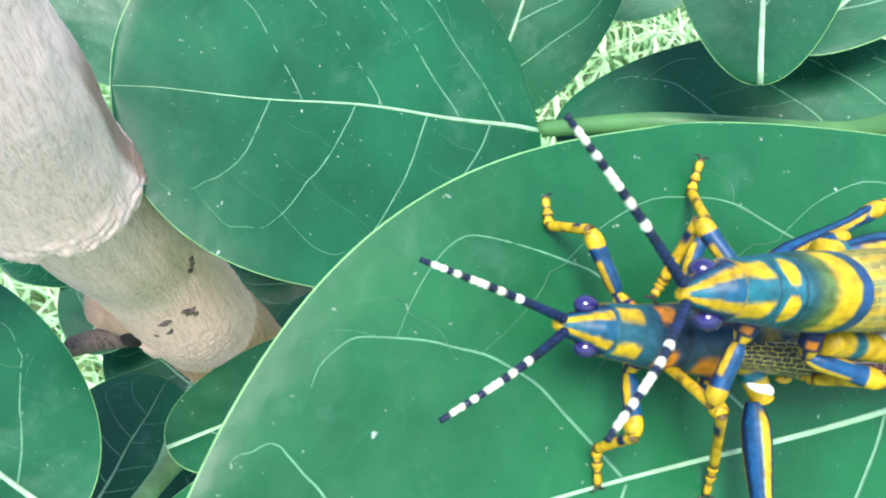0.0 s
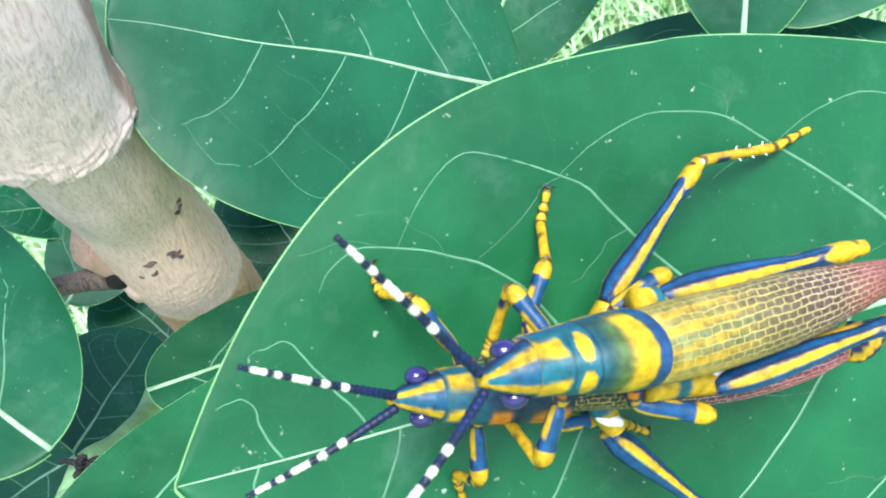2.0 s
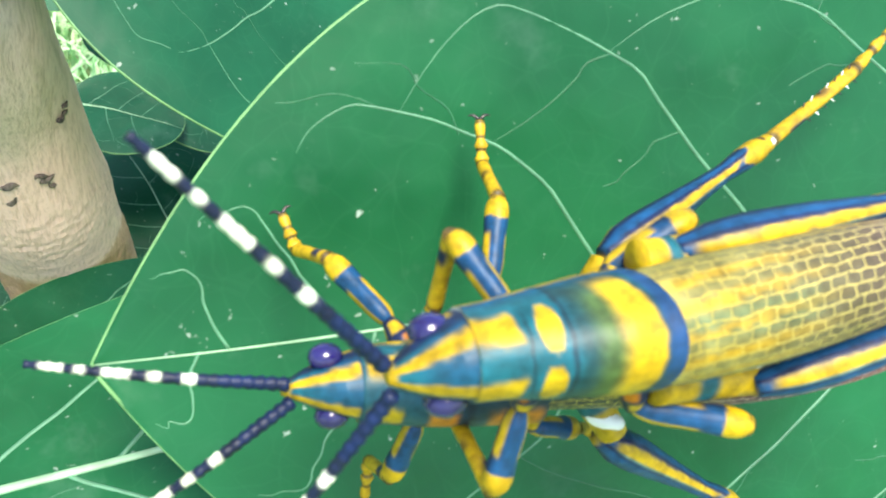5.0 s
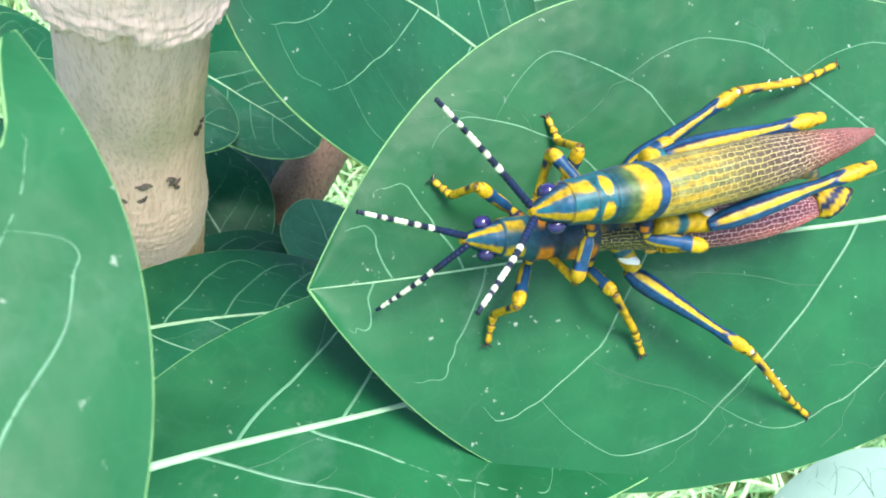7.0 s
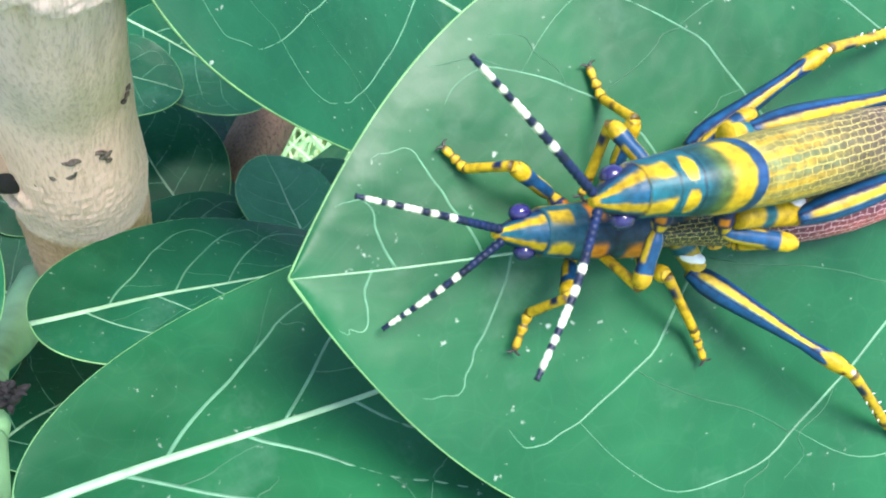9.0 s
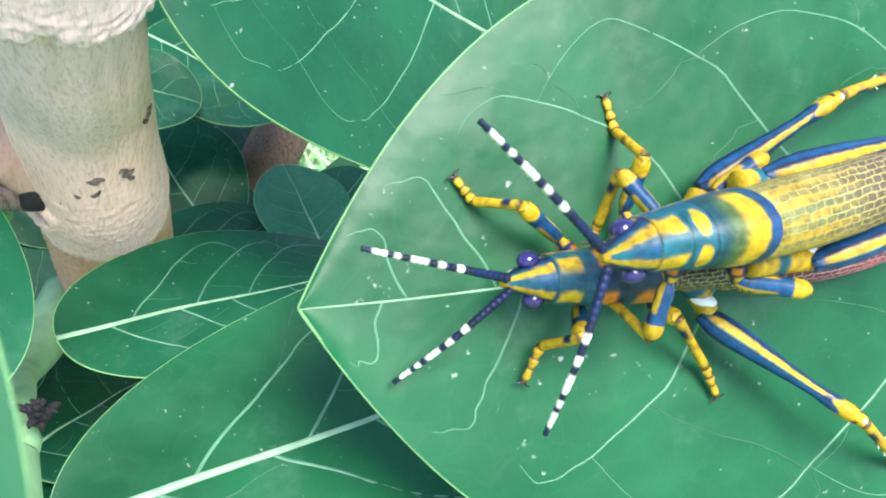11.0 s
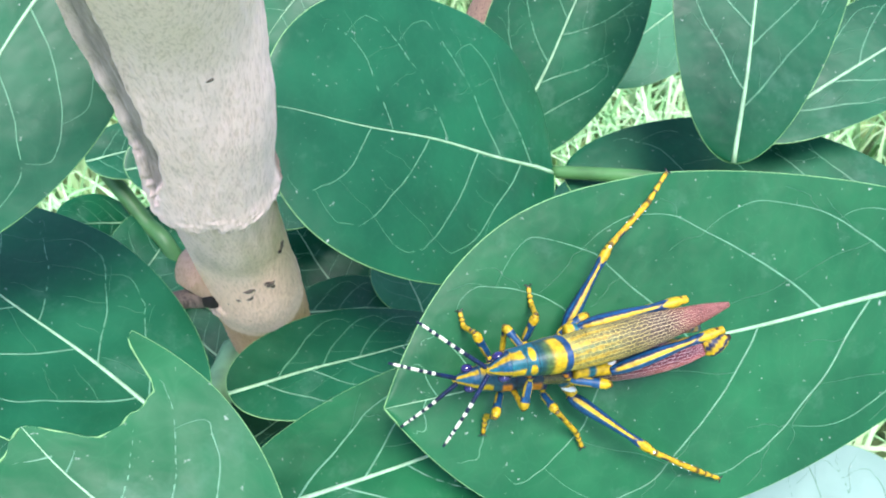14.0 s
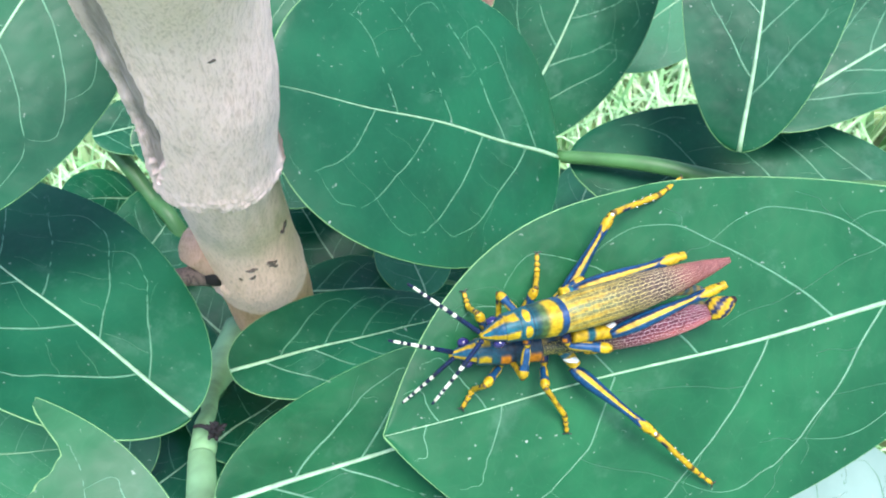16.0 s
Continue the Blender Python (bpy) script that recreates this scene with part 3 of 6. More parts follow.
FEEL_MLA = [
    (0, pose(-0.00728, -0.00108, 0.01750, -25.54, 16.02, -13.40)), (0.5, pose(-0.00728, -0.00108, 0.01750, -28.24, 16.40, -17.48)),
    (1, pose(-0.00728, -0.00108, 0.01750, -30.94, 16.56, -21.60)), (1.5, pose(-0.00728, -0.00108, 0.01750, -24.95, 14.18, -18.38)),
    (2, pose(-0.00728, -0.00108, 0.01750, -18.38, 11.12, -15.03)), (2.5, pose(-0.00728, -0.00108, 0.01750, -11.39, 7.32, -11.73)),
    (3, pose(-0.00728, -0.00108, 0.01750, -4.23, 2.88, -8.67)), (5.5, pose(-0.00728, -0.00108, 0.01750, 26.06, -20.47, -1.14)),
    (6, pose(-0.00728, -0.00108, 0.01750, -6.41, 4.64, -5.29)), (6.5, pose(-0.00728, -0.00108, 0.01750, 23.99, -16.75, -7.67)),
    (7, pose(-0.00728, -0.00108, 0.01750, -32.21, 18.60, -17.95)), (7.5, pose(-0.00728, -0.00108, 0.01750, -29.54, 18.05, -14.97)),
    (8, pose(-0.00728, -0.00108, 0.01750, -26.91, 17.35, -12.04)), (8.5, pose(-0.00728, -0.00108, 0.01750, -22.95, 16.11, -7.31)),
    (11, pose(-0.00728, -0.00108, 0.01750, 10.31, -11.12, 17.29)), (11.5, pose(-0.00728, -0.00108, 0.01750, 12.49, -12.69, 13.83)),
    (12, pose(-0.00728, -0.00108, 0.01750, 14.75, -14.09, 10.27)), (12.5, pose(-0.00728, -0.00108, 0.01750, 14.67, -12.60, 4.14)),
    (13, pose(-0.00728, -0.00108, 0.01750, 13.32, -11.26, 3.24)), (13.5, pose(-0.00728, -0.00108, 0.01750, 11.96, -9.94, 2.32)),
    (14, pose(-0.00728, -0.00108, 0.01750, 13.84, -11.33, 1.46)), (14.5, pose(-0.00728, -0.00108, 0.01750, 15.74, -12.69, 0.55)),
    (15, pose(-0.00728, -0.00108, 0.01750, 15.29, -11.79, -1.97)), (15.5, pose(-0.00728, -0.00108, 0.01750, 20.22, -14.63, -5.60)),
    (16, pose(-0.00728, -0.00108, 0.01750, 25.39, -17.13, -9.55)),
]

EATEN_SWAY = [
    (0, pose(-0.03210, -0.08161, 0.02104, 9.86, -25.35, 122.13)), (7, pose(-0.03210, -0.08161, 0.02104, 9.86, -25.35, 122.13)),
    (7.5, pose(-0.03657, -0.09532, 0.03465, 12.75, -25.27, 116.66)), (8, pose(-0.02931, -0.09207, 0.03747, 9.17, -23.01, 124.06)),
    (8.5, pose(-0.02796, -0.08891, 0.03775, 8.40, -21.60, 126.35)), (11, pose(-0.02667, -0.08772, 0.03900, 8.38, -20.97, 128.00)),
    (11.5, pose(-0.02544, -0.08896, 0.03872, 7.33, -20.86, 129.80)), (12, pose(-0.02318, -0.09079, 0.03733, 6.44, -21.51, 131.38)),
    (12.5, pose(-0.01789, -0.09158, 0.03091, 3.24, -21.61, 137.27)), (13, pose(-0.01426, -0.08689, 0.03089, 5.56, -22.18, 137.00)),
    (13.5, pose(-0.01383, -0.08029, 0.03177, 2.99, -18.41, 142.69)), (14, pose(-0.01652, -0.08009, 0.03293, 3.29, -17.74, 141.84)),
    (14.5, pose(-0.01720, -0.07950, 0.03410, 3.16, -16.91, 141.54)), (15, pose(-0.01644, -0.07966, 0.03344, 3.13, -17.13, 141.89)),
    (15.5, pose(-0.02184, -0.08130, 0.03080, -0.26, -16.21, 143.58)), (16, pose(-0.02429, -0.08335, 0.02329, -3.13, -15.62, 148.74)),
]

EXPOSURES = [(0, 1.8, 6400, 12), (2, 1.84, 6350, 12), (3, 1.8, 6500, 12), (5.5, 1.86, 7000, 6), (6, 1.81, 6950, 5), (6.5, 1.82, 6700, 10), (7.2, 1.82, 6700, 10), (8.5, 1.86, 6500, 12), (11, 1.88, 6400, 13), (12.5, 1.89, 6200, 14), (13.5, 1.72, 6250, 16), (16, 1.67, 6250, 16)]
walk(cam, CAMERA_PATH, EXPOSURES)

# ---- daylight under a bright, thinly veiled sky ----
world = bpy.data.worlds.new("sky")
scene.world = world
world.use_nodes = True
wn = world.node_tree
sky = wn.nodes.new("ShaderNodeTexSky")
sky.sky_type, sky.sun_disc = "NISHITA", False
sky.sun_elevation, sky.sun_rotation = radians(70), radians(158)
sky.dust_density = 1.2
wn.links.new(sky.outputs[0], wn.nodes["Background"].inputs[0])
wn.nodes["Background"].inputs[1].default_value = 0.12
sun = new("sun", bpy.data.lights.new("sun", "SUN"))
sun.data.energy, sun.data.angle, sun.data.color = 2.2, radians(26), (1.0, 0.96, 0.91)
sun.matrix_world = look((0, 0, 0), (-0.12, 0.30, -0.94))


# ---- materials ----
def tree_of(name, rough=0.5):
    m = bpy.data.materials.new(name)
    m.use_nodes = True
    nt = m.node_tree
    b = nt.nodes["Principled BSDF"]
    b.inputs["Roughness"].default_value = rough
    return m, nt, b


def node(nt, kind, **props):
    n = nt.nodes.new(kind)
    for key, value in props.items():
        if key in n.inputs:
            n.inputs[key].default_value = value
    return n


def ramp(nt, source, stops):
    n = nt.nodes.new("ShaderNodeValToRGB")
    el = n.color_ramp.elements
    while len(el) < len(stops):
        el.new(0.5)
    for e, (p, c) in zip(el, stops):
        e.position, e.color = p, (*c, 1)
    nt.links.new(source, n.inputs[0])
    return n


def mix(nt, fac, a, b, mode="MIX"):
    n = nt.nodes.new("ShaderNodeMix")
    n.data_type, n.blend_type = "RGBA", mode
    for socket, value in ((n.inputs[0], fac), (n.inputs[6], a), (n.inputs[7], b)):
        if isinstance(value, (int, float)):
            socket.default_value = value
        elif isinstance(value, tuple):
            socket.default_value = (*value, 1)
        else:
            nt.links.new(value, socket)
    return n.outputs[2]


def bump(nt, b, height, strength, distance):
    n = nt.nodes.new("ShaderNodeBump")
    n.inputs["Strength"].default_value, n.inputs["Distance"].default_value = strength, distance
    nt.links.new(height, n.inputs["Height"])
    nt.links.new(n.outputs[0], b.inputs["Normal"])


def leaf_material(name, dark, light, net, gloss):
    """Waxy leaf skin: blotches, a fine net of veinlets, dust specks and a whitish bloom."""
    m, nt, b = tree_of(name, gloss)
    co = nt.nodes.new("ShaderNodeTexCoord")
    info = nt.nodes.new("ShaderNodeObjectInfo")
    big = node(nt, "ShaderNodeTexNoise", Scale=45.0, Detail=4.0, Roughness=0.6)
    fine = node(nt, "ShaderNodeTexNoise", Scale=900.0, Detail=3.0)
    cells = nt.nodes.new("ShaderNodeTexVoronoi")
    cells.feature = "DISTANCE_TO_EDGE"
    cells.inputs["Scale"].default_value = 330.0
    wide = nt.nodes.new("ShaderNodeTexVoronoi")
    wide.feature = "DISTANCE_TO_EDGE"
    wide.inputs["Scale"].default_value = 105.0
    warp = node(nt, "ShaderNodeTexNoise", Scale=120.0, Detail=2.0)
    bent = nt.nodes.new("ShaderNodeVectorMath")
    bent.operation = "MULTIPLY_ADD"
    nt.links.new(warp.outputs[1], bent.inputs[0])
    bent.inputs[1].default_value = (0.006, 0.006, 0.006)
    nt.links.new(co.outputs["Object"], bent.inputs[2])
    for n in (big, fine, warp):
        nt.links.new(co.outputs["Object"], n.inputs["Vector"])
    for n in (cells, wide):
        nt.links.new(bent.outputs[0], n.inputs["Vector"])
    base = mix(nt, ramp(nt, big.outputs[0], [(0.3, (0, 0, 0)), (0.72, (1, 1, 1))]).outputs[0], dark, light)
    shade = nt.nodes.new("ShaderNodeMath")
    shade.operation = "MULTIPLY_ADD"
    nt.links.new(info.outputs["Random"], shade.inputs[0])
    shade.inputs[1].default_value, shade.inputs[2].default_value = 0.25, 0.0
    base = mix(nt, shade.outputs[0], base, tuple(min(1, c * 1.5) for c in light))
    lines = ramp(nt, cells.outputs[0], [(0.0, (0.05, 0.05, 0.05)), (0.05, (0, 0, 0))])
    thick = ramp(nt, wide.outputs[0], [(0.0, (0.07, 0.07, 0.07)), (0.012, (0, 0, 0))])
    base = mix(nt, lines.outputs[0], base, net)
    base = mix(nt, thick.outputs[0], base, net)
    bloom = node(nt, "ShaderNodeTexNoise", Scale=75.0, Detail=5.0, Roughness=0.7)
    nt.links.new(co.outputs["Object"], bloom.inputs["Vector"])
    haze = ramp(nt, bloom.outputs[0], [(0.58, (0, 0, 0)), (0.80, (0.11, 0.11, 0.11))])
    base = mix(nt, haze.outputs[0], base, (0.30, 0.46, 0.38))
    dust = ramp(nt, fine.outputs[0], [(0.70, (0, 0, 0)), (0.78, (0.6, 0.6, 0.6))])
    base = mix(nt, dust.outputs[0], base, (0.45, 0.52, 0.45))
    nt.links.new(base, b.inputs["Base Color"])
    nt.links.new(ramp(nt, big.outputs[0], [(0.3, (gloss - 0.06,) * 3), (0.7, (gloss + 0.14,) * 3)]).outputs[0], b.inputs["Roughness"])
    b.inputs["Specular IOR Level"].default_value = 0.29
    relief = nt.nodes.new("ShaderNodeMath")
    relief.operation = "MULTIPLY_ADD"
    nt.links.new(thick.outputs[0], relief.inputs[0])
    relief.inputs[1].default_value = -0.3
    nt.links.new(fine.outputs[0], relief.inputs[2])
    # gentle swells between the veins, then the fine skin
    swell = node(nt, "ShaderNodeTexNoise", Scale=34.0, Detail=4.0, Roughness=0.5)
    nt.links.new(co.outputs["Object"], swell.inputs["Vector"])
    wave = nt.nodes.new("ShaderNodeBump")
    wave.inputs["Strength"].default_value, wave.inputs["Distance"].default_value = 0.28, 0.0060
    nt.links.new(swell.outputs[0], wave.inputs["Height"])
    skin = nt.nodes.new("ShaderNodeBump")
    skin.inputs["Strength"].default_value, skin.inputs["Distance"].default_value = 0.08, 0.0003
    nt.links.new(relief.outputs[0], skin.inputs["Height"])
    nt.links.new(wave.outputs[0], skin.inputs["Normal"])
    nt.links.new(skin.outputs[0], b.inputs["Normal"])
    return m


LEAF = leaf_material("leaf_skin", (0.0008, 0.033, 0.0120), (0.0035, 0.089, 0.0360), (0.04, 0.17, 0.080), 0.39)
LEAF_FRESH = leaf_material("fresh_leaf_skin", (0.0008, 0.036, 0.0104), (0.0035, 0.097, 0.0305), (0.04, 0.18, 0.080), 0.39)
# leaf skin paled all over: strong sky glare put into its colour
LEAF_GLARE = leaf_material("leaf_skin_with_sky_glare", (0.18, 0.30, 0.25), (0.26, 0.39, 0.34), (0.34, 0.46, 0.40), 0.6)
LEAF_PALE = leaf_material("pale_leaf_skin", (0.012, 0.105, 0.045), (0.035, 0.185, 0.085), (0.16, 0.38, 0.22), 0.46)


def plain(name, colour, rough, noise_scale=400.0, spread=0.25, relief=0.0002, spec=0.5):
    m, nt, b = tree_of(name, rough)
    co = nt.nodes.new("ShaderNodeTexCoord")
    n = node(nt, "ShaderNodeTexNoise", Scale=noise_scale, Detail=4.0)
    nt.links.new(co.outputs["Object"], n.inputs["Vector"])
    lo = tuple(c * (1 - spread) for c in colour)
    hi = tuple(min(1, c * (1 + spread)) for c in colour)
    nt.links.new(ramp(nt, n.outputs[0], [(0.3, lo), (0.7, hi)]).outputs[0], b.inputs["Base Color"])
    b.inputs["Specular IOR Level"].default_value = spec
    bump(nt, b, n.outputs[0], 0.3, relief)
    return m


VEIN = plain("leaf_vein", (0.085, 0.225, 0.125), 0.45)
VEINLET = plain("leaf_veinlet", (0.030, 0.130, 0.060), 0.45)
MIDRIB = plain("midrib", (0.25, 0.43, 0.25), 0.5)
MARGIN = plain("leaf_margin", (0.15, 0.33, 0.12), 0.5)
STALK = plain("green_stalk", (0.055, 0.165, 0.05), 0.5, 150.0)
PALE_STALK = plain("pale_stalk", (0.17, 0.33, 0.16), 0.55, 150.0)
# black of the dried bud, also used to paint the shade in the hollow
DRY_AND_SHADE = plain("dry_bud_and_hollow_shade", (0.005, 0.004, 0.005), 0.8, 900.0, 0.5)
EYE = plain("insect_eye", (0.013, 0.009, 0.080), 0.16, 700.0, 0.3, 0.00005, 0.8)
WHITE = plain("white_joint", (0.80, 0.82, 0.76), 0.4, 800.0, 0.1, 0.00008)


def bark_material(name, pale, dark, stained=False):
    m, nt, b = tree_of(name, 0.85)
    co = nt.nodes.new("ShaderNodeTexCoord")
    scale = nt.nodes.new("ShaderNodeMapping")
    scale.inputs["Scale"].default_value = (1, 1, 0.16)
    nt.links.new(co.outputs["Object"], scale.inputs[0])
    grain = node(nt, "ShaderNodeTexNoise", Scale=1900.0, Detail=5.0, Roughness=0.7)
    flakes = node(nt, "ShaderNodeTexNoise", Scale=260.0, Detail=4.0)
    stain = node(nt, "ShaderNodeTexNoise", Scale=70.0, Detail=3.0)
    for n in (grain, flakes):
        nt.links.new(scale.outputs[0], n.inputs["Vector"])
    nt.links.new(co.outputs["Object"], stain.inputs["Vector"])
    col = mix(nt, ramp(nt, grain.outputs[0], [(0.36, (0, 0, 0)), (0.52, (1, 1, 1))]).outputs[0], dark, pale)
    col = mix(nt, ramp(nt, flakes.outputs[0], [(0.66, (0, 0, 0)), (0.74, (0.35, 0.35, 0.35))]).outputs[0], col, tuple(c * 0.5 for c in dark))
    col = mix(nt, ramp(nt, stain.outputs[0], [(0.55, (0, 0, 0)), (0.75, (0.3, 0.3, 0.3))]).outputs[0], col, tuple(c * 0.8 for c in pale))
    if stained:
        paint = nt.nodes.new("ShaderNodeVertexColor")
        paint.layer_name = "paint"
        col = mix(nt, 1.0, col, paint.outputs[0], "MULTIPLY")
    nt.links.new(col, b.inputs["Base Color"])
    add = nt.nodes.new("ShaderNodeMath")
    nt.links.new(grain.outputs[0], add.inputs[0])
    nt.links.new(flakes.outputs[0], add.inputs[1])
    bump(nt, b, add.outputs[0], 0.8, 0.0005)
    return m


BARK = bark_material("pale_bark", (0.86, 0.655, 0.575), (0.66, 0.485, 0.40), True)
TWIG = bark_material("dead_twig", (0.17, 0.13, 0.11), (0.035, 0.028, 0.026))
BARK_DARK = bark_material("brown_bark", (0.22, 0.14, 0.10), (0.08, 0.05, 0.04))


def painted_material(name, rough, cells=False):
    """Insect shell: the colour pattern lies in the mesh; grain and relief come on top."""
    m, nt, b = tree_of(name, rough)
    co = nt.nodes.new("ShaderNodeTexCoord")
    paint = nt.nodes.new("ShaderNodeVertexColor")
    paint.layer_name = "paint"
    n = node(nt, "ShaderNodeTexNoise", Scale=1500.0, Detail=3.0)
    nt.links.new(co.outputs["Object"], n.inputs["Vector"])
    col = mix(nt, 1.0, paint.outputs[0], ramp(nt, n.outputs[0], [(0.3, (0.55, 0.55, 0.55)), (0.62, (1, 1, 1))]).outputs[0], "MULTIPLY")
    patch = node(nt, "ShaderNodeTexNoise", Scale=420.0, Detail=4.0, Roughness=0.65)
    nt.links.new(co.outputs["Object"], patch.inputs["Vector"])
    col = mix(nt, 1.0, col, ramp(nt, patch.outputs[0], [(0.35, (0.70, 0.68, 0.62)), (0.6, (1, 1, 1))]).outputs[0], "MULTIPLY")
    height = n.outputs[0]
    if cells:
        grid = nt.nodes.new("ShaderNodeAttribute")
        grid.attribute_name = "grid"
        wob = node(nt, "ShaderNodeTexNoise", Scale=0.9, Detail=2.0)
        nt.links.new(grid.outputs["Vector"], wob.inputs["Vector"])
        bent = nt.nodes.new("ShaderNodeVectorMath")
        bent.operation = "MULTIPLY_ADD"
        nt.links.new(wob.outputs[1], bent.inputs[0])
        bent.inputs[1].default_value = (0.55, 0.45, 0.0)
        nt.links.new(grid.outputs["Vector"], bent.inputs[2])
        net = nt.nodes.new("ShaderNodeTexBrick")
        net.inputs["Scale"].default_value = 1.0
        net.inputs["Brick Width"].default_value, net.inputs["Row Height"].default_value = 0.92, 0.50
        net.inputs["Mortar Size"].default_value, net.inputs["Mortar Smooth"].default_value = 0.030, 0.5
        nt.links.new(bent.outputs[0], net.inputs["Vector"])
        vein = ramp(nt, net.outputs["Fac"], [(0.15, (0, 0, 0)), (0.8, (1, 1, 1))])
        veincol = nt.nodes.new("ShaderNodeVertexColor")
        veincol.layer_name = "vein"
        col = mix(nt, vein.outputs[0], col, veincol.outputs[0])
        height = vein.outputs[0]
    nt.links.new(col, b.inputs["Base Color"])
    b.inputs["Specular IOR Level"].default_value = 0.32
    bump(nt, b, height, 0.45, 0.00010)
    return m


SHELL = painted_material("insect_shell", 0.46)
WING = painted_material("insect_wing", 0.45, True)


# ---- mesh helpers ----
def mesh_from(name, verts, faces, material, colours=None, veins=None):
    me = bpy.data.meshes.new(name)
    me.from_pydata(verts, [], faces)
    me.materials.append(material)
    me.polygons.foreach_set("use_smooth", [True] * len(me.polygons))
    for layer, values in (("paint", colours), ("vein", veins)):
        if values is not None:
            a = me.color_attributes.new(layer, "FLOAT_COLOR", "POINT")
            a.data.foreach_set("color", np.c_[np.array(values, dtype=float), np.ones(len(values))].ravel())
    me.update()
    return me


def part(name, me, parent, label=""):
    ob = new(name, me)
    ob.parent = parent
    return tagged(ob, label) if label else ob


def spline(points, n):
    """n points evenly along a smooth curve through the given ones (Catmull-Rom)."""
    p = np.array(points, dtype=float)
    p = np.vstack([2 * p[0] - p[1], p, 2 * p[-1] - p[-2]])
    out = []
    for q in np.linspace(0, len(points) - 1 - 1e-6, n):
        k, f = int(q), q - int(q)
        a, b, c, d = p[k:k + 4]
        out.append(0.5 * (2 * b + (c - a) * f + (2 * a - 5 * b + 4 * c - d) * f * f + (3 * b - a - 3 * c + d) * f ** 3))
    return np.array(out)


def tube_mesh(name, path, wide, high, material, rings=24, segs=12, paint=None, up=(0, 0, 1), vein=None, rough=0.0, caps=True, bow=0.0):
    """A closed tube along a path. wide and high: half-sizes at even steps; paint(s, a, p): the colour at s along and a round (0 on top)."""
    c = spline(path, rings)
    s = np.linspace(0, 1, rings)
    w = np.interp(s, np.linspace(0, 1, len(wide)), wide)
    h = np.interp(s, np.linspace(0, 1, len(high)), high)
    t = np.gradient(c, axis=0)
    t /= np.maximum(np.linalg.norm(t, axis=1), 1e-12)[:, None]
    verts, faces, cols, vcols = [], [], [], []
    for k in range(rings):
        side = np.cross(t[k], up)
        if np.linalg.norm(side) < 1e-3:
            side = np.cross(t[k], (1, 0, 0))
        side /= np.linalg.norm(side)
        top = np.cross(side, t[k])
        for j in range(segs):
            a = 2 * math.pi * j / segs
            f = 1.0
            if rough:
                f += rough * noise.noise(Vector(c[k] * 90) + Vector((math.sin(a), math.cos(a), 0)) * 1.6)
            p = c[k] + side * (w[k] * math.sin(a) * f) + top * (h[k] * math.cos(a) * f)
            p = p + t[k] * (bow * s[k] ** 3 * math.cos(a))
            verts.append(tuple(p))
            if paint:
                b = a if a <= math.pi else a - 2 * math.pi
                w1, w2 = noise.noise(Vector(p) * 1600), noise.noise(Vector(p) * 1600 + Vector((9, 4, 1)))
                cols.append(paint(s[k] + 0.010 * w1, math.degrees(b) + 5 * w2, p))
            if vein:
                vcols.append(vein(s[k]))
    for k in range(rings - 1):
        for j in range(segs):
            q = (j + 1) % segs
            faces.append((k * segs + j, (k + 1) * segs + j, (k + 1) * segs + q, k * segs + q))
    if caps:
        faces.append(tuple(range(segs)))
        faces.append(tuple(range((rings - 1) * segs, rings * segs))[::-1])
    me = mesh_from(name, verts, faces, material, cols if paint else None, vcols if vein else None)
    if vein:
        # millimetres along and round the wing, for its net
        run = np.r_[0, np.cumsum(np.linalg.norm(np.diff(c, axis=0), axis=1))] * 1000
        a = me.attributes.new("grid", "FLOAT_VECTOR", "POINT")
        flat = []
        for k in range(rings):
            for j in range(segs):
                q = j if j <= segs / 2 else j - segs
                flat += [run[k], 2 * math.pi * q / segs * max(wide) * 800, 0.0]
        a.data.foreach_set("vector", flat)
    return me


def joined(name, meshes, material):
    """One mesh out of several; the sources are dropped."""
    verts, faces = [], []
    for me in meshes:
        k = len(verts)
        verts += [tuple(v.co) for v in me.vertices]
        faces += [tuple(i + k for i in p.vertices) for p in me.polygons]
        bpy.data.meshes.remove(me)
    return mesh_from(name, verts, faces, material)


def blob_mesh(name, centre, size, material, axis=(1, 0, 0), rough=0.0):
    """A rounded lump with half-sizes size, its length along axis."""
    a = np.array(axis, dtype=float)
    a /= np.linalg.norm(a)
    n = 9
    ts = np.linspace(-1, 1, n)
    prof = [math.sqrt(max(0.0, 1 - q * q)) * 0.98 + 0.02 for q in np.sin(ts * math.pi / 2)]
    c = np.array(centre)
    path = [c + a * size[0] * q for q in np.sin(ts * math.pi / 2)]
    return tube_mesh(name, path, [size[1] * q for q in prof], [size[2] * q for q in prof], material, 13, 12, rough=rough)


# ---- leaves ----
def smoothstep(e0, e1, x):
    q = min(1.0, max(0.0, (x - e0) / (e1 - e0)))
    return q * q * (3 - 2 * q)


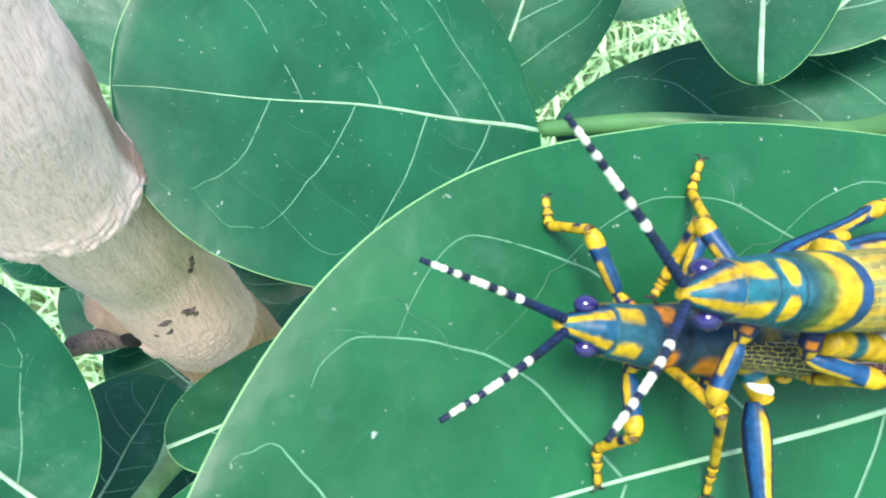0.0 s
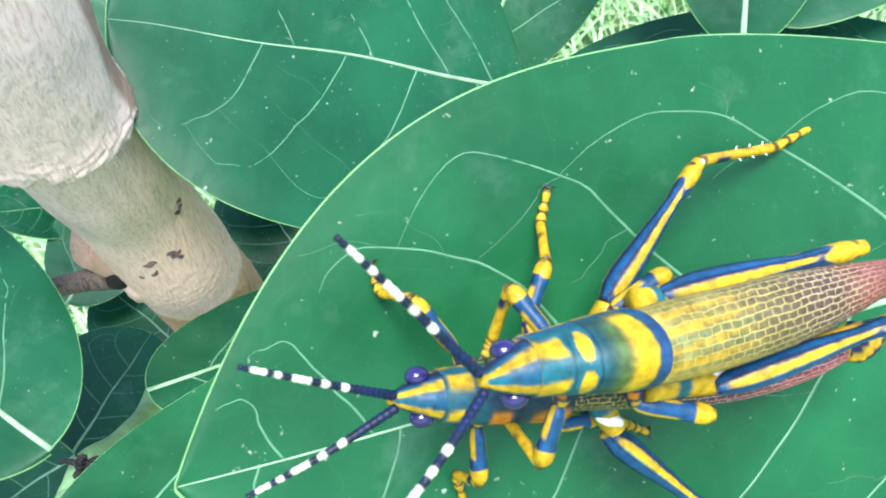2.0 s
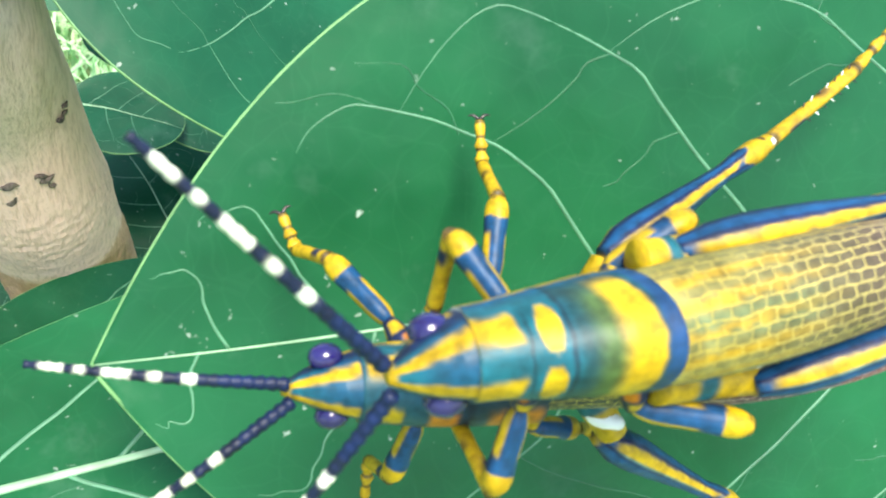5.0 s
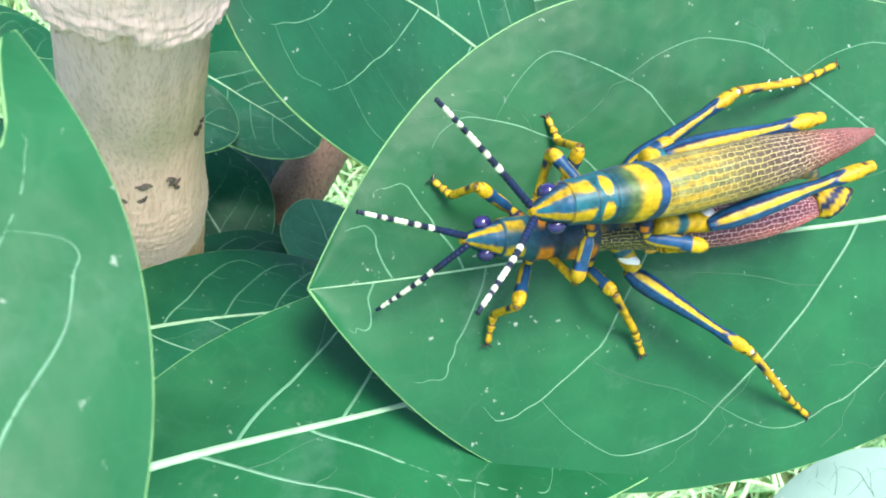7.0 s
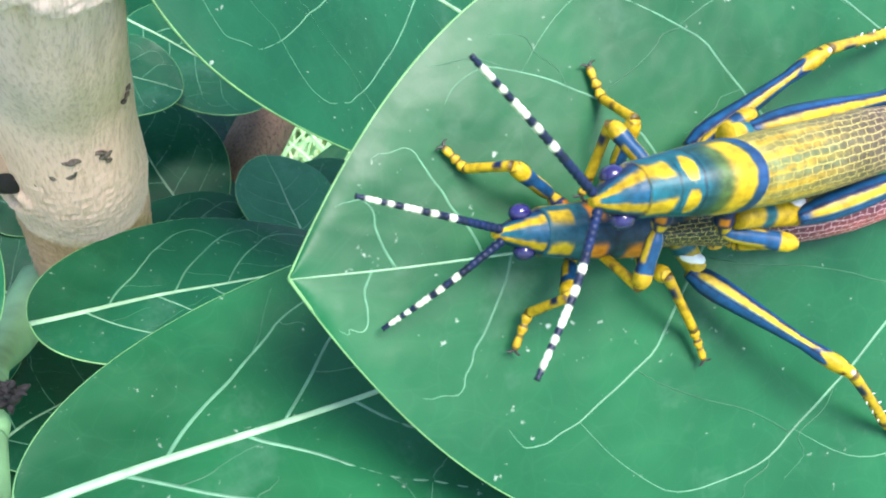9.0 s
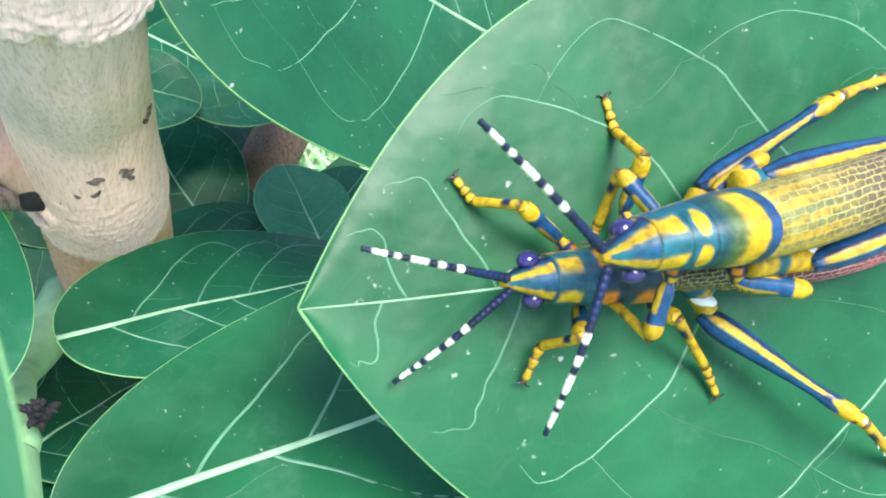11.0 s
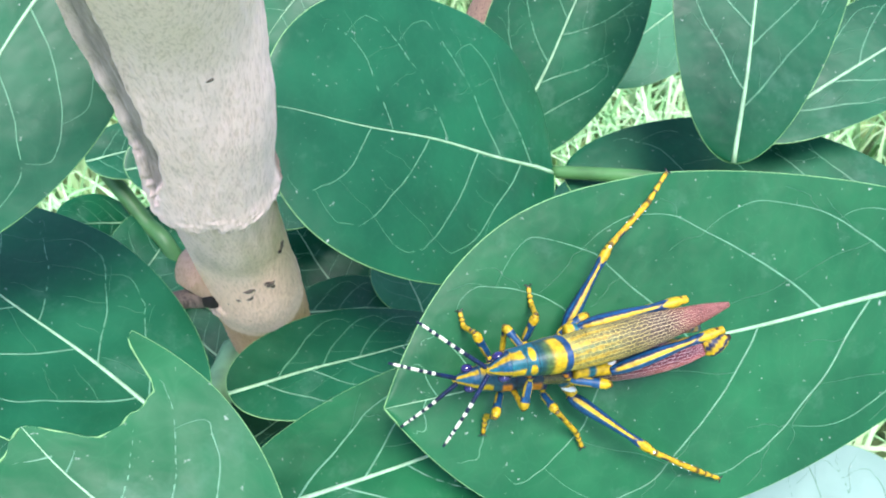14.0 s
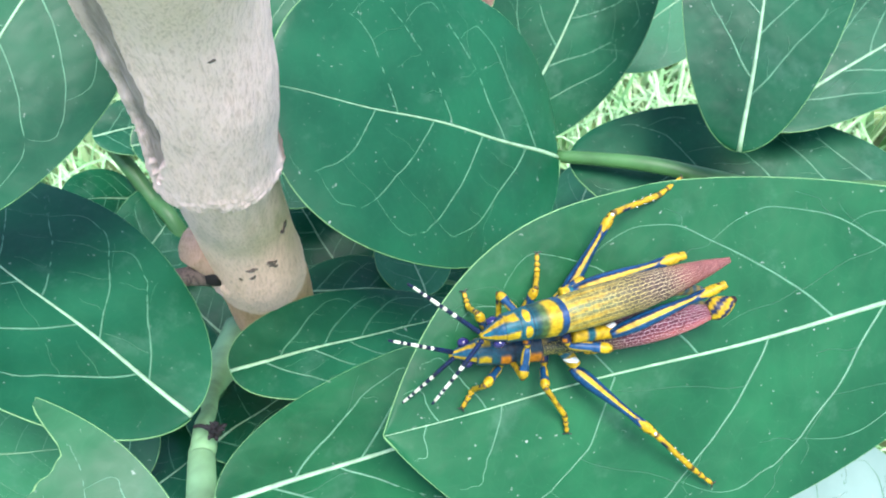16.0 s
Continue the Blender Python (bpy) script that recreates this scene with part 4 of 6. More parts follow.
def leaf_parts(root, length, half, inner, peak=0.5, tipn=1.85, basen=1.9, arch=-0.03, cup=0.04, veins=5, vein_start=0.12, pale=False, bite="", starts=None, seed=0, fine=1.5, sharp=0.0, quilt=0.007):
    """Blade, margin, midrib and side veins of a leaf that lies along +x from its base, mapped by inner into the root's space."""
    rnd = random.Random(seed)
    ph = [rnd.uniform(0, 6.28) for _ in range(4)]

    def width(s):
        s = max(0.0, min(1.0, s))
        n, u = (tipn, (s - peak) / (1 - peak)) if s > peak else (basen, (peak - s) / peak)
        if sharp and s > peak:
            return half * (1 - u ** sharp) + half * 0.004
        return half * max(0.0, 1 - u ** n) ** (1 / n) + half * 0.008

    def limit(f):
        """How much of the leaf is left along its length, at the share f of its half-width."""
        if bite == "g":
            f = -f
            if f > 0.0:
                return 0.645 - 0.125 * smoothstep(0.0, 0.34, f) ** 0.8 + 0.135 * smoothstep(0.66, 0.95, f) ** 1.4 + 0.004 * math.sin(40 * f)
            return 0.645 - 0.03 * smoothstep(0.0, 0.25, -f) + 0.06 * smoothstep(0.3, 1.0, -f) + 0.005 * math.sin(40 * f)
        if bite == "h":
            return 0.93 + 0.012 * math.sin(9 * f) + 0.012 * math.sin(23 * f + 1) - 0.03 * f
        return 1.0

    branching = {}
    for side in (1, -1):
        if starts:
            pairs = starts[side]
        else:
            gap = (0.80 - vein_start) / veins
            pairs = [(vein_start + gap * (k + (0.35 if side > 0 else 0.0)) + rnd.uniform(-0.02, 0.02), 0) for k in range(veins)]
            pairs = [(a, min(0.97, a + 0.26 - 0.05 * a + rnd.uniform(-0.02, 0.02))) for a, _ in pairs]
        branching[side] = sorted(p for p in pairs if p[0] < limit(0.0) - 0.03)

    def swell(s, f):
        """The blade bulges a little between its side veins."""
        pairs = branching[1 if f > 0 else -1]
        u = 1 - max(0.0, 1 - abs(f) / 0.78) ** 0.76
        lead = [a + (e - a) * u ** 1.12 for a, e in pairs]
        q = np.interp(s, [0.0] + lead + [1.02], range(len(lead) + 2)) % 1.0
        return math.sin(math.pi * q) ** 0.7 * min(1.0, 5 * abs(f)) * smoothstep(0.0, 0.2, 1 - abs(f))

    def place(s, f, lift=0.0):
        s = s * limit(f)
        w = width(s)
        y = f * w
        z = arch * length * 4 * (s - 0.5) ** 2 - arch * length
        z += cup * half * (abs(f) ** 1.6) * (w / half)
        z += 0.012 * half * math.sin(7 * s + ph[0] + 2 * f) + 0.02 * half * abs(f) ** 3 * math.sin(11 * s + ph[1] + (2 if f > 0 else 0))
        z += quilt * half * swell(s, f) * (w / half)
        return inner @ Vector((s * length, y, z + lift))

    nu, nv = int(44 * fine), int(24 * fine)
    top, under = [], []
    for i in range(nu + 1):
        s = 0.5 - 0.5 * math.cos(math.pi * i / nu)
        for j in range(nv + 1):
            f = -1 + 2 * j / nv
            top.append(tuple(place(s, f)))
            under.append(tuple(place(s, f, -0.0004)))
    n = len(top)
    faces = []
    for i in range(nu):
        for j in range(nv):
            a = i * (nv + 1) + j
            faces.append((a, a + nv + 1, a + nv + 2, a + 1))
            faces.append((n + a, n + a + 1, n + a + nv + 2, n + a + nv + 1))
    part("blade", mesh_from("blade", top + under, faces, {"glare": LEAF_GLARE, "fresh": LEAF_FRESH, True: LEAF_PALE, False: LEAF}[pale]), root)
    ring = [place(0.5 - 0.5 * math.cos(math.pi * i / 40), 1, -0.0002) for i in range(41)]
    end = [place(1.0, 1 - 2 * j / 24, -0.0002) for j in range(1, 24)] if bite else []
    ring = ring + end + [place(0.5 - 0.5 * math.cos(math.pi * i / 40), -1, -0.0002) for i in range(40, -1, -1)]
    part("margin", tube_mesh("margin", ring, [0.00015], [0.00020], MARGIN, len(ring) * 2, 5), root)
    top_s = limit(0.0)
    path = [place(k / 14, 0.012 * math.sin(k * 0.9 + ph[2]), 0.0) for k in range(15)]
    r0 = 0.0074 * length ** 0.5 * 0.25
    part("midrib", tube_mesh("midrib", path, [r0, r0 * 0.72, r0 * 0.45, r0 * 0.24, r0 * 0.09], [r0 * 0.6, r0 * 0.45, r0 * 0.3, r0 * 0.18, r0 * 0.08], MIDRIB, 40, 8), root)
    fine_lines = []
    for side in (1, -1):
        pairs = branching[side]
        paths = []
        for k, (a, e) in enumerate(pairs):
            reach, bend = 0.78 + rnd.uniform(-0.03, 0.03), rnd.uniform(1.2, 1.45)
            pts = []
            for i in range(13):
                u = i / 12
                s = a + (e - a) * u ** 1.12 + 0.003 * math.sin(9 * u + 20 * a) + 0.003 * rnd.uniform(-1, 1) * u
                pts.append((s, side * (reach * (1 - (1 - u) ** bend) + (0.009 if a < 0.8 else 0.004) * math.sin(13 * u + 31 * a) + 0.009 * rnd.uniform(-1, 1) * u)))
            paths.append(pts)
        for k, ((a, e), pts) in enumerate(zip(pairs, paths)):
            # the vein's end bends along the margin and meets the next vein
            if k + 1 < len(pairs) and pairs[k + 1][0] < 0.80:
                s0, f0 = pts[-1]
                s1, f1 = paths[k + 1][9]
                pts = pts + [(s0 + (s1 - s0) * u, f0 + (f1 - f0) * u ** 2 + side * (0.05 * math.sin(math.pi * u) + 0.015 * rnd.uniform(-1, 1) * (1 - u))) for u in (0.2, 0.4, 0.6, 0.8, 1.0)]
            elif a < 0.8:
                pts = pts + [(min(0.985, e + 0.012 * u), side * (abs(pts[-1][1]) - 0.05 * u * u)) for u in (0.35, 0.7, 1.0)]
            if bite:
                pts = [p for p in pts if p[0] < limit(p[1]) - 0.01]
            if len(pts) < 3:
                continue
            path = [place(s / limit(f), f, 0.0) for s, f in pts]
            r1 = r0 * (0.47 - 0.28 * a)
            part("side_vein", tube_mesh("side_vein", path, [r1, r1 * 0.82, r1 * 0.60, r1 * 0.34, r1 * 0.12], [r1 * 0.36, r1 * 0.25, r1 * 0.18, r1 * 0.13, r1 * 0.1], VEIN, 36, 6), root)
            if bite or a > 0.75:
                continue
            # thin winding links to the next vein, and short forks towards the margin
            for i in (3, 6, 9):
                if k + 1 < len(pairs) and pairs[k + 1][0] < 0.75 and rnd.random() < 0.6:
                    (s0, f0), (s1, f1) = paths[k][i], paths[k + 1][max(1, i - 3)]
                    stop = rnd.choice((0.45, 0.7, 1.0))
                    ph2 = rnd.uniform(0, 6)
                    fine_lines.append(([place(s0 + (s1 - s0) * u * stop + 0.003 * math.sin(14 * u + ph2), f0 + (f1 - f0) * u * stop + side * 0.012 * math.sin(9 * u + ph2)) for u in (0, 0.16, 0.33, 0.5, 0.66, 0.83, 1)], r1 * 0.36))
            for i in (7, 10):
                if rnd.random() < 0.6:
                    s0, f0 = paths[k][i]
                    ph2, run = rnd.uniform(0, 6), rnd.uniform(0.5, 0.9)
                    f1 = side * (abs(f0) + (0.97 - abs(f0)) * run)
                    fine_lines.append(([place(s0 + 0.05 * u * rnd.uniform(0.6, 1.2) + 0.004 * math.sin(7 * u + ph2), f0 + (f1 - f0) * u) for u in (0, 0.25, 0.5, 0.75, 1)], r1 * 0.32))
    if fine_lines:
        me = joined("vein_net", [tube_mesh("veinlet", line, [r, r * 0.6], [r * 0.4, r * 0.2], VEINLET, 14, 4, caps=False) for line, r in fine_lines], VEINLET)
        tagged(part("vein_net", me, root), kind="stuff")


LEAF_COUNT = [0]


def plant_leaf(base, tip, across, half, label, **shape):
    b, t = Vector(base), Vector(tip)
    x = (t - b).normalized()
    y = (Vector(across) - x * Vector(across).dot(x)).normalized()
    z = x.cross(y)
    m = Matrix((x, y, z)).transposed().to_4x4()
    m.translation = b
    root = tagged(new("leaf"), label, "leaf", "leaves of the shrub")
    root.matrix_world = m
    LEAF_COUNT[0] += 1
    leaf_parts(root, (t - b).length, half, Matrix.Identity(4), seed=LEAF_COUNT[0], **shape)
    return root


# ---- ground and grass ----
def build_ground():
    n = 40
    verts = [((i / n - 0.5) * 60 * abs(i / n * 2 - 1) ** 1.5, (j / n - 0.5) * 60 * abs(j / n * 2 - 1) ** 1.5, GROUND) for i in range(n + 1) for j in range(n + 1)]
    verts = [(x, y, z + 0.01 * noise.noise(Vector((x * 3, y * 3, 0)))) for x, y, z in verts]
    faces = [(i * (n + 1) + j, (i + 1) * (n + 1) + j, (i + 1) * (n + 1) + j + 1, i * (n + 1) + j + 1) for i in range(n) for j in range(n)]
    ground = tagged(new("ground", mesh_from("ground", verts, faces, TURF)), "grassy ground under the shrub", "ground", kind="structure")
    return ground


def build_grass():
    rnd = random.Random(7)
    verts, faces = [], []
    for i in range(40000):
        # dense round the shrub, thinning out into the turf
        turn, far = rnd.uniform(0, 6.283), 1.05 * math.sqrt(rnd.random()) if i % 4 else abs(rnd.gauss(0, 1.5))
        x, y = 0.1 + far * math.cos(turn), 0.75 + far * math.sin(turn)
        h, w = rnd.uniform(0.04, 0.11), rnd.uniform(0.0015, 0.0036)
        a, lean = rnd.uniform(0, 6.28), rnd.uniform(0.2, 1.1)
        dx, dy = math.cos(a), math.sin(a)
        k = len(verts)
        for q in (0, 0.4, 0.75, 1.0):
            r = lean * h * q * q
            ww = w * (1 - q) ** 0.6
            cx, cy, cz = x + dx * r, y + dy * r, GROUND + h * q * (1 - 0.35 * lean * q)
            verts += [(cx - dy * ww, cy + dx * ww, cz), (cx + dy * ww, cy - dx * ww, cz)]
        for q in range(3):
            faces.append((k + 2 * q, k + 2 * q + 1, k + 2 * q + 3, k + 2 * q + 2))
    return tagged(new("grass", mesh_from("grass", verts, faces, GRASS)), "sunlit light green grass around the shrub", "grass", kind="stuff")


GROUND = -0.46


def grass_material(name, stops):
    m, nt, b = tree_of(name, 0.6)
    geo = nt.nodes.new("ShaderNodeNewGeometry")
    c = ramp(nt, geo.outputs["Random Per Island"], stops)
    co = nt.nodes.new("ShaderNodeTexCoord")
    n = node(nt, "ShaderNodeTexNoise", Scale=6.0, Detail=3.0)
    nt.links.new(co.outputs["Object"], n.inputs["Vector"])
    col = mix(nt, 1.0, c.outputs[0], ramp(nt, n.outputs[0], [(0.35, (0.7, 0.75, 0.6)), (0.65, (1, 1, 1))]).outputs[0], "MULTIPLY")
    nt.links.new(col, b.inputs["Base Color"])
    return m


GRASS = grass_material("grass_blades", [(0.0, (0.22, 0.50, 0.20)), (0.6, (0.44, 0.70, 0.38)), (1.0, (0.60, 0.78, 0.46))])
TURF = plain("turf", (0.14, 0.22, 0.08), 0.9, 25.0, 0.5, 0.004)
build_ground()
build_grass()

# ---- the branch, stems and stalks ----
def round_thing(name, path, radii, material, label, category, rings=60, segs=28, rough=0.0, group=""):
    ob = new(name, tube_mesh(name, path, radii, radii, material, rings, segs, rough=rough))
    return tagged(ob, label, category, group)


def bark_axis(z):
    zs = (-0.0926, -0.0623, -0.0455, -0.0278, 0.0026, 0.0268, 0.0505, 0.0715)
    xs = (-0.0486, -0.0450, -0.0442, -0.0442, -0.0422, -0.0394, -0.0387, -0.0358)
    ys = (0.0533, 0.0399, 0.0346, 0.0305, 0.0190, 0.0133, 0.0084, -0.0019)
    return np.array((np.interp(z, zs, xs), np.interp(z, zs, ys), z))


def bark_radius(z):
    return np.interp(z, (-0.0926, -0.0623, -0.0278, -0.0043, 0.0026, 0.0268, 0.0505, 0.0715), (0.0122, 0.0109, 0.0110, 0.0106, 0.0118, 0.0124, 0.0134, 0.0136))


def trunk_mesh():
    """The pale stem from the ground up: fibres, a ragged ledge, a long dead scar and a granular tan stretch."""
    line = [(-0.0450, 0.0700, -0.4700, 0.0160), (-0.0450, 0.0680, -0.3000, 0.0140), (-0.0450, 0.0650, -0.1700, 0.0122), (-0.0475, 0.0545, -0.1080, 0.0118), (-0.0460, 0.0465, -0.0830, 0.0116), (-0.0450, 0.0399, -0.0623, 0.0113), (-0.0442, 0.0346, -0.0455, 0.0110), (-0.0442, 0.0305, -0.0278, 0.0109), (-0.0427, 0.0234, -0.0117, 0.0106), (-0.0418, 0.0180, 0.0067, 0.0103), (-0.0394, 0.0133, 0.0268, 0.0107), (-0.0387, 0.0084, 0.0505, 0.0117), (-0.0358, -0.0019, 0.0715, 0.0118), (-0.0336, -0.0095, 0.0874, 0.0118), (-0.0308, -0.0185, 0.1068, 0.0118)]
    rings, segs = 430, 104
    c = spline(line, rings * 3)
    keep = [k for k in range(len(c)) if c[k][2] > -0.125 or k % 14 == 0]
    tangent = np.gradient(c[:, :3], axis=0)
    tangent /= np.linalg.norm(tangent, axis=1)[:, None]
    verts, cols, faces = [], [], []
    for k in keep:
        p, r0, t = c[k][:3], c[k][3], tangent[k]
        e1 = np.array((1.0, 0, 0)) - t * t[0]
        e1 /= np.linalg.norm(e1)
        e2 = np.cross(t, e1)
        for j in range(segs):
            th = 2 * math.pi * j / segs - math.pi
            deg = math.degrees(th)
            ring = Vector((math.sin(th), math.cos(th), 0))
            z = p[2]
            edge = 0.0012 + 0.0026 * noise.noise(ring * 1.6) + 0.0022 * noise.noise(ring * 5) + 0.0008 * noise.noise(ring * 14)
            up = smoothstep(edge - 0.0004, edge + 0.0005, z)
            fibre = noise.noise(Vector((ring.x * 9, ring.y * 9, z * 130)))
            grit = noise.noise(Vector((ring.x * 13, ring.y * 13, z * 1000)))
            tan_edge = -0.0599 + 0.0022 * noise.noise(ring * 2.2) + 0.0006 * noise.noise(ring * 11)
            tan = 1 - smoothstep(tan_edge - 0.001, tan_edge + 0.001, z)
            near_lip = math.exp(-((z - edge - 0.002) / 0.003) ** 2) * up
            near_node = math.exp(-((z + 0.0495) / 0.0065) ** 2)
            r = r0 + 0.0022 * up + 0.0004 * near_lip + 0.00030 * fibre * (0.4 + up) + 0.00034 * grit * min(1.0, tan + near_lip + 0.6 * near_node + 0.25) + 0.0006 * near_node
            r += 0.0004 * noise.noise(ring * 1.3 + Vector((0, 0, z * 60)))
            half = 19 * smoothstep(0.005, 0.0236, z)
            scar = 0.0
            if half > 0.5:
                q = abs(deg + 42 + 3 * noise.noise(Vector((z * 200, 1, 2)))) / half
                scar = 1 - smoothstep(0.82, 1.0, q)
                r += -0.0011 * scar + 0.0007 * math.exp(-((q - 1.12) / 0.14) ** 2)
            q = math.hypot((deg + 48) * 0.0002, z + 0.0482) / 0.0026
            shaded_hollow = 1 - smoothstep(0.55, 1.0, q + 0.25 * noise.noise(ring * 9))
            r += 0.0009 * math.exp(-((q - 1.3) / 0.3) ** 2) - 0.0022 * shaded_hollow
            crack = smoothstep(86, 94, deg) * (1 - smoothstep(112, 124, deg)) * smoothstep(-0.0065, -0.0021, z) * (1 - smoothstep(0.0218, 0.0316, z))
            d = e1 * math.sin(th) - e2 * math.cos(th)
            verts.append(tuple(p + d * r))
            tone = np.array((1.0, 1.0, 1.0))
            low = 1 - up
            tone = tone + (np.array((0.94, 0.92, 0.86)) - 1) * low * smoothstep(-0.0384, -0.0043, z)
            tone = tone + (np.array((0.93, 0.86, 0.79)) - tone) * low * (1 - smoothstep(-0.0384, -0.0043, z))
            green = low * smoothstep(0.1, 0.5, noise.noise(Vector((ring.x * 5, ring.y * 5, z * 90)))) * smoothstep(-0.0495, -0.0118, z)
            tone = tone + (np.array((0.72, 0.72, 0.59)) - tone) * 0.5 * green
            tone = tone + (np.array((0.62, 0.50, 0.36)) - tone) * tan
            tone = tone * (1 - 0.22 * max(0.0, -grit) * min(1, tan + near_lip + near_node))
            tone = tone + (np.array((0.40, 0.42, 0.42)) * (1 + 0.6 * noise.noise(Vector((ring.x * 20, ring.y * 20, z * 160)))) - tone) * scar
            tone = tone + (np.array((0.34, 0.24, 0.17)) - tone) * 0.8 * crack
            # shade inside the hole, painted near black on the bark
            tone = tone + (np.array((0.05, 0.045, 0.05)) - tone) * shaded_hollow
            cols.append(tuple(tone))
    for k in range(len(keep) - 1):
        for j in range(segs):
            q = (j + 1) % segs
            faces.append((k * segs + j, k * segs + q, (k + 1) * segs + q, (k + 1) * segs + j))
    n = len(verts)
    faces.append(tuple(range(n - segs, n)))
    return mesh_from("stem", verts, faces, BARK, cols)


# brownish knot bark, with the shadow over it mixed into the tone
def shaded_knot_tone(s, a, p):
    return (0.60, 0.52, 0.45)


def build_branch():
    root = tagged(new("branch"), "thick pale branch with rough bark and knots", "branch")
    part("stem", trunk_mesh(), root)
    part("knot", tube_mesh("knot", [(-0.0459, 0.0363, -0.0457), (-0.0535, 0.0318, -0.0405), (-0.0572, 0.0285, -0.0372)], [0.0085, 0.0072, 0.0042], [0.0085, 0.0072, 0.0042], BARK, 40, 36, paint=shaded_knot_tone, rough=0.18), root)
    part("snapped_twig", tube_mesh("snapped_twig", [(-0.0540, 0.0290, -0.0470), (-0.0590, 0.0262, -0.0452), (-0.0650, 0.0250, -0.0452)], [0.0034, 0.0023, 0.0019], [0.0034, 0.0023, 0.0019], TWIG, 24, 14, rough=0.2), root, "dark snapped twig stub")
    # solid black lump added to stand for the shade inside the hole
    part("shaded_hollow", blob_mesh("shaded_hollow", (-0.0525, 0.0272, -0.0455), (0.0026, 0.0030, 0.0032), DRY_AND_SHADE, (-0.6, -0.6, 0.4), 0.35), root, "black lump for the shade in the hollow of a lost side branch")
    rnd = random.Random(3)
    for c, size in (((-0.0428, 0.0270, -0.0387), 0.0034), ((-0.0400, 0.0262, -0.0375), 0.0026), ((-0.0459, 0.0226, -0.0428), 0.0032), ((-0.0490, 0.0215, -0.0435), 0.0028), ((-0.0338, 0.0262, -0.0273), 0.0018), ((-0.0345, 0.0376, -0.0672), 0.0022), ((-0.0330, 0.0060, 0.0080), 0.0040), ((-0.0360, 0.0040, 0.0060), 0.0030), ((-0.0400, 0.0150, 0.0020), 0.0022), ((-0.0330, -0.0040, 0.0420), 0.0026), ((-0.0450, -0.0010, 0.0300), 0.0018)):
        for _ in range(rnd.choice((2, 3, 4))):
            # short dark cracks that hug the bark
            p = np.array(c) + np.array([rnd.uniform(-1, 1) for _ in range(3)]) * size * 0.6
            q = []
            run = rnd.uniform(-1.2, 1.2)
            for k in range(4):
                z = p[2] + size * (0.25 * math.sin(run) * (k - 1.5) + rnd.uniform(-0.18, 0.18))
                axis = bark_axis(z)
                out = p - axis
                out[2] = 0
                n = out / np.linalg.norm(out)
                turn = size * (0.33 * math.cos(run) * (k - 1.5) + rnd.uniform(-0.1, 0.1))
                n = n + np.cross(n, (0, 0, 1)) * turn / 0.013
                n /= np.linalg.norm(n)
                q.append(axis + n * (bark_radius(z) + 0.0002))
            part("bark_scar", tube_mesh("bark_scar", q, [0.00008, size * 0.16, size * rnd.uniform(0.08, 0.22), 0.00008], [0.0001, 0.0003, 0.0003, 0.0001], TWIG, 14, 8, up=tuple(n), rough=0.5), root)
    return root


build_branch()
round_thing("second_branch", [(0.0335, 0.1693, -0.0295), (0.0203, 0.1502, -0.0476), (0.0031, 0.1235, -0.0745), (-0.0182, 0.0882, -0.1048), (-0.0240, 0.0780, -0.1300), (-0.0330, 0.0790, -0.2300), (-0.035, 0.08, -0.47)], [0.0062, 0.0066, 0.0070, 0.0074, 0.0078, 0.0085, 0.010], BARK_DARK, "dark brown branch in the shade behind the leaves", "branch", 80, 20, 0.1)
round_thing("stalk", [(0.0305, 0.0582, -0.0346), (0.0510, 0.0513, -0.0300), (0.0671, 0.0469, -0.0302), (0.0824, 0.0396, -0.0278), (0.1110, 0.0288, -0.0231), (0.1500, 0.0200, -0.1000), (0.1600, 0.0300, -0.4700)], [0.0016, 0.0019, 0.0021, 0.0022, 0.0024, 0.003, 0.004], STALK, "green stalk bearing two leaves", "stalk", 60, 14)
pale_stem = tagged(new("pale_stem"), "pale green stem with a joint below the branch", "stem")
part("lower_stalk", tube_mesh("lower_stalk", [(-0.0454, -0.0237, -0.0394), (-0.0433, -0.0321, -0.0364), (-0.0392, -0.0506, -0.0341), (-0.0372, -0.0730, -0.0836), (-0.0372, -0.0730, -0.4277)], [0.0027, 0.0029, 0.0031, 0.004, 0.005], [0.0027, 0.0029, 0.0031, 0.004, 0.005], PALE_STALK, 60, 16, rough=0.05), pale_stem)
part("upper_stalk", tube_mesh("upper_stalk", [(-0.0560, 0.0440, -0.0930), (-0.0591, 0.0286, -0.0902), (-0.0575, 0.0147, -0.0795), (-0.0513, -0.0028, -0.0588), (-0.0476, -0.0146, -0.0441), (-0.0456, -0.0232, -0.0396)], [0.0056, 0.0044, 0.0024, 0.0018, 0.0020, 0.0024], [0.0056, 0.0044, 0.0024, 0.0018, 0.0020, 0.0024], PALE_STALK, 50, 16, rough=0.06), pale_stem)
part("joint", blob_mesh("joint", (-0.0455, -0.0218, -0.0399), (0.0034, 0.0028, 0.0026), PALE_STALK, (0.2, 0.9, -0.3), 0.1), pale_stem)
round_thing("green_stem", [(-0.1250, 0.1180, -0.0480), (-0.1031, 0.1012, -0.0747), (-0.0914, 0.0909, -0.0868), (-0.0807, 0.0807, -0.0966), (-0.07, 0.07, -0.16), (-0.06, 0.06, -0.47)], [0.0026, 0.0026, 0.0026, 0.0026, 0.003, 0.004], STALK, "green stem behind the branch", "stem", 50, 12)
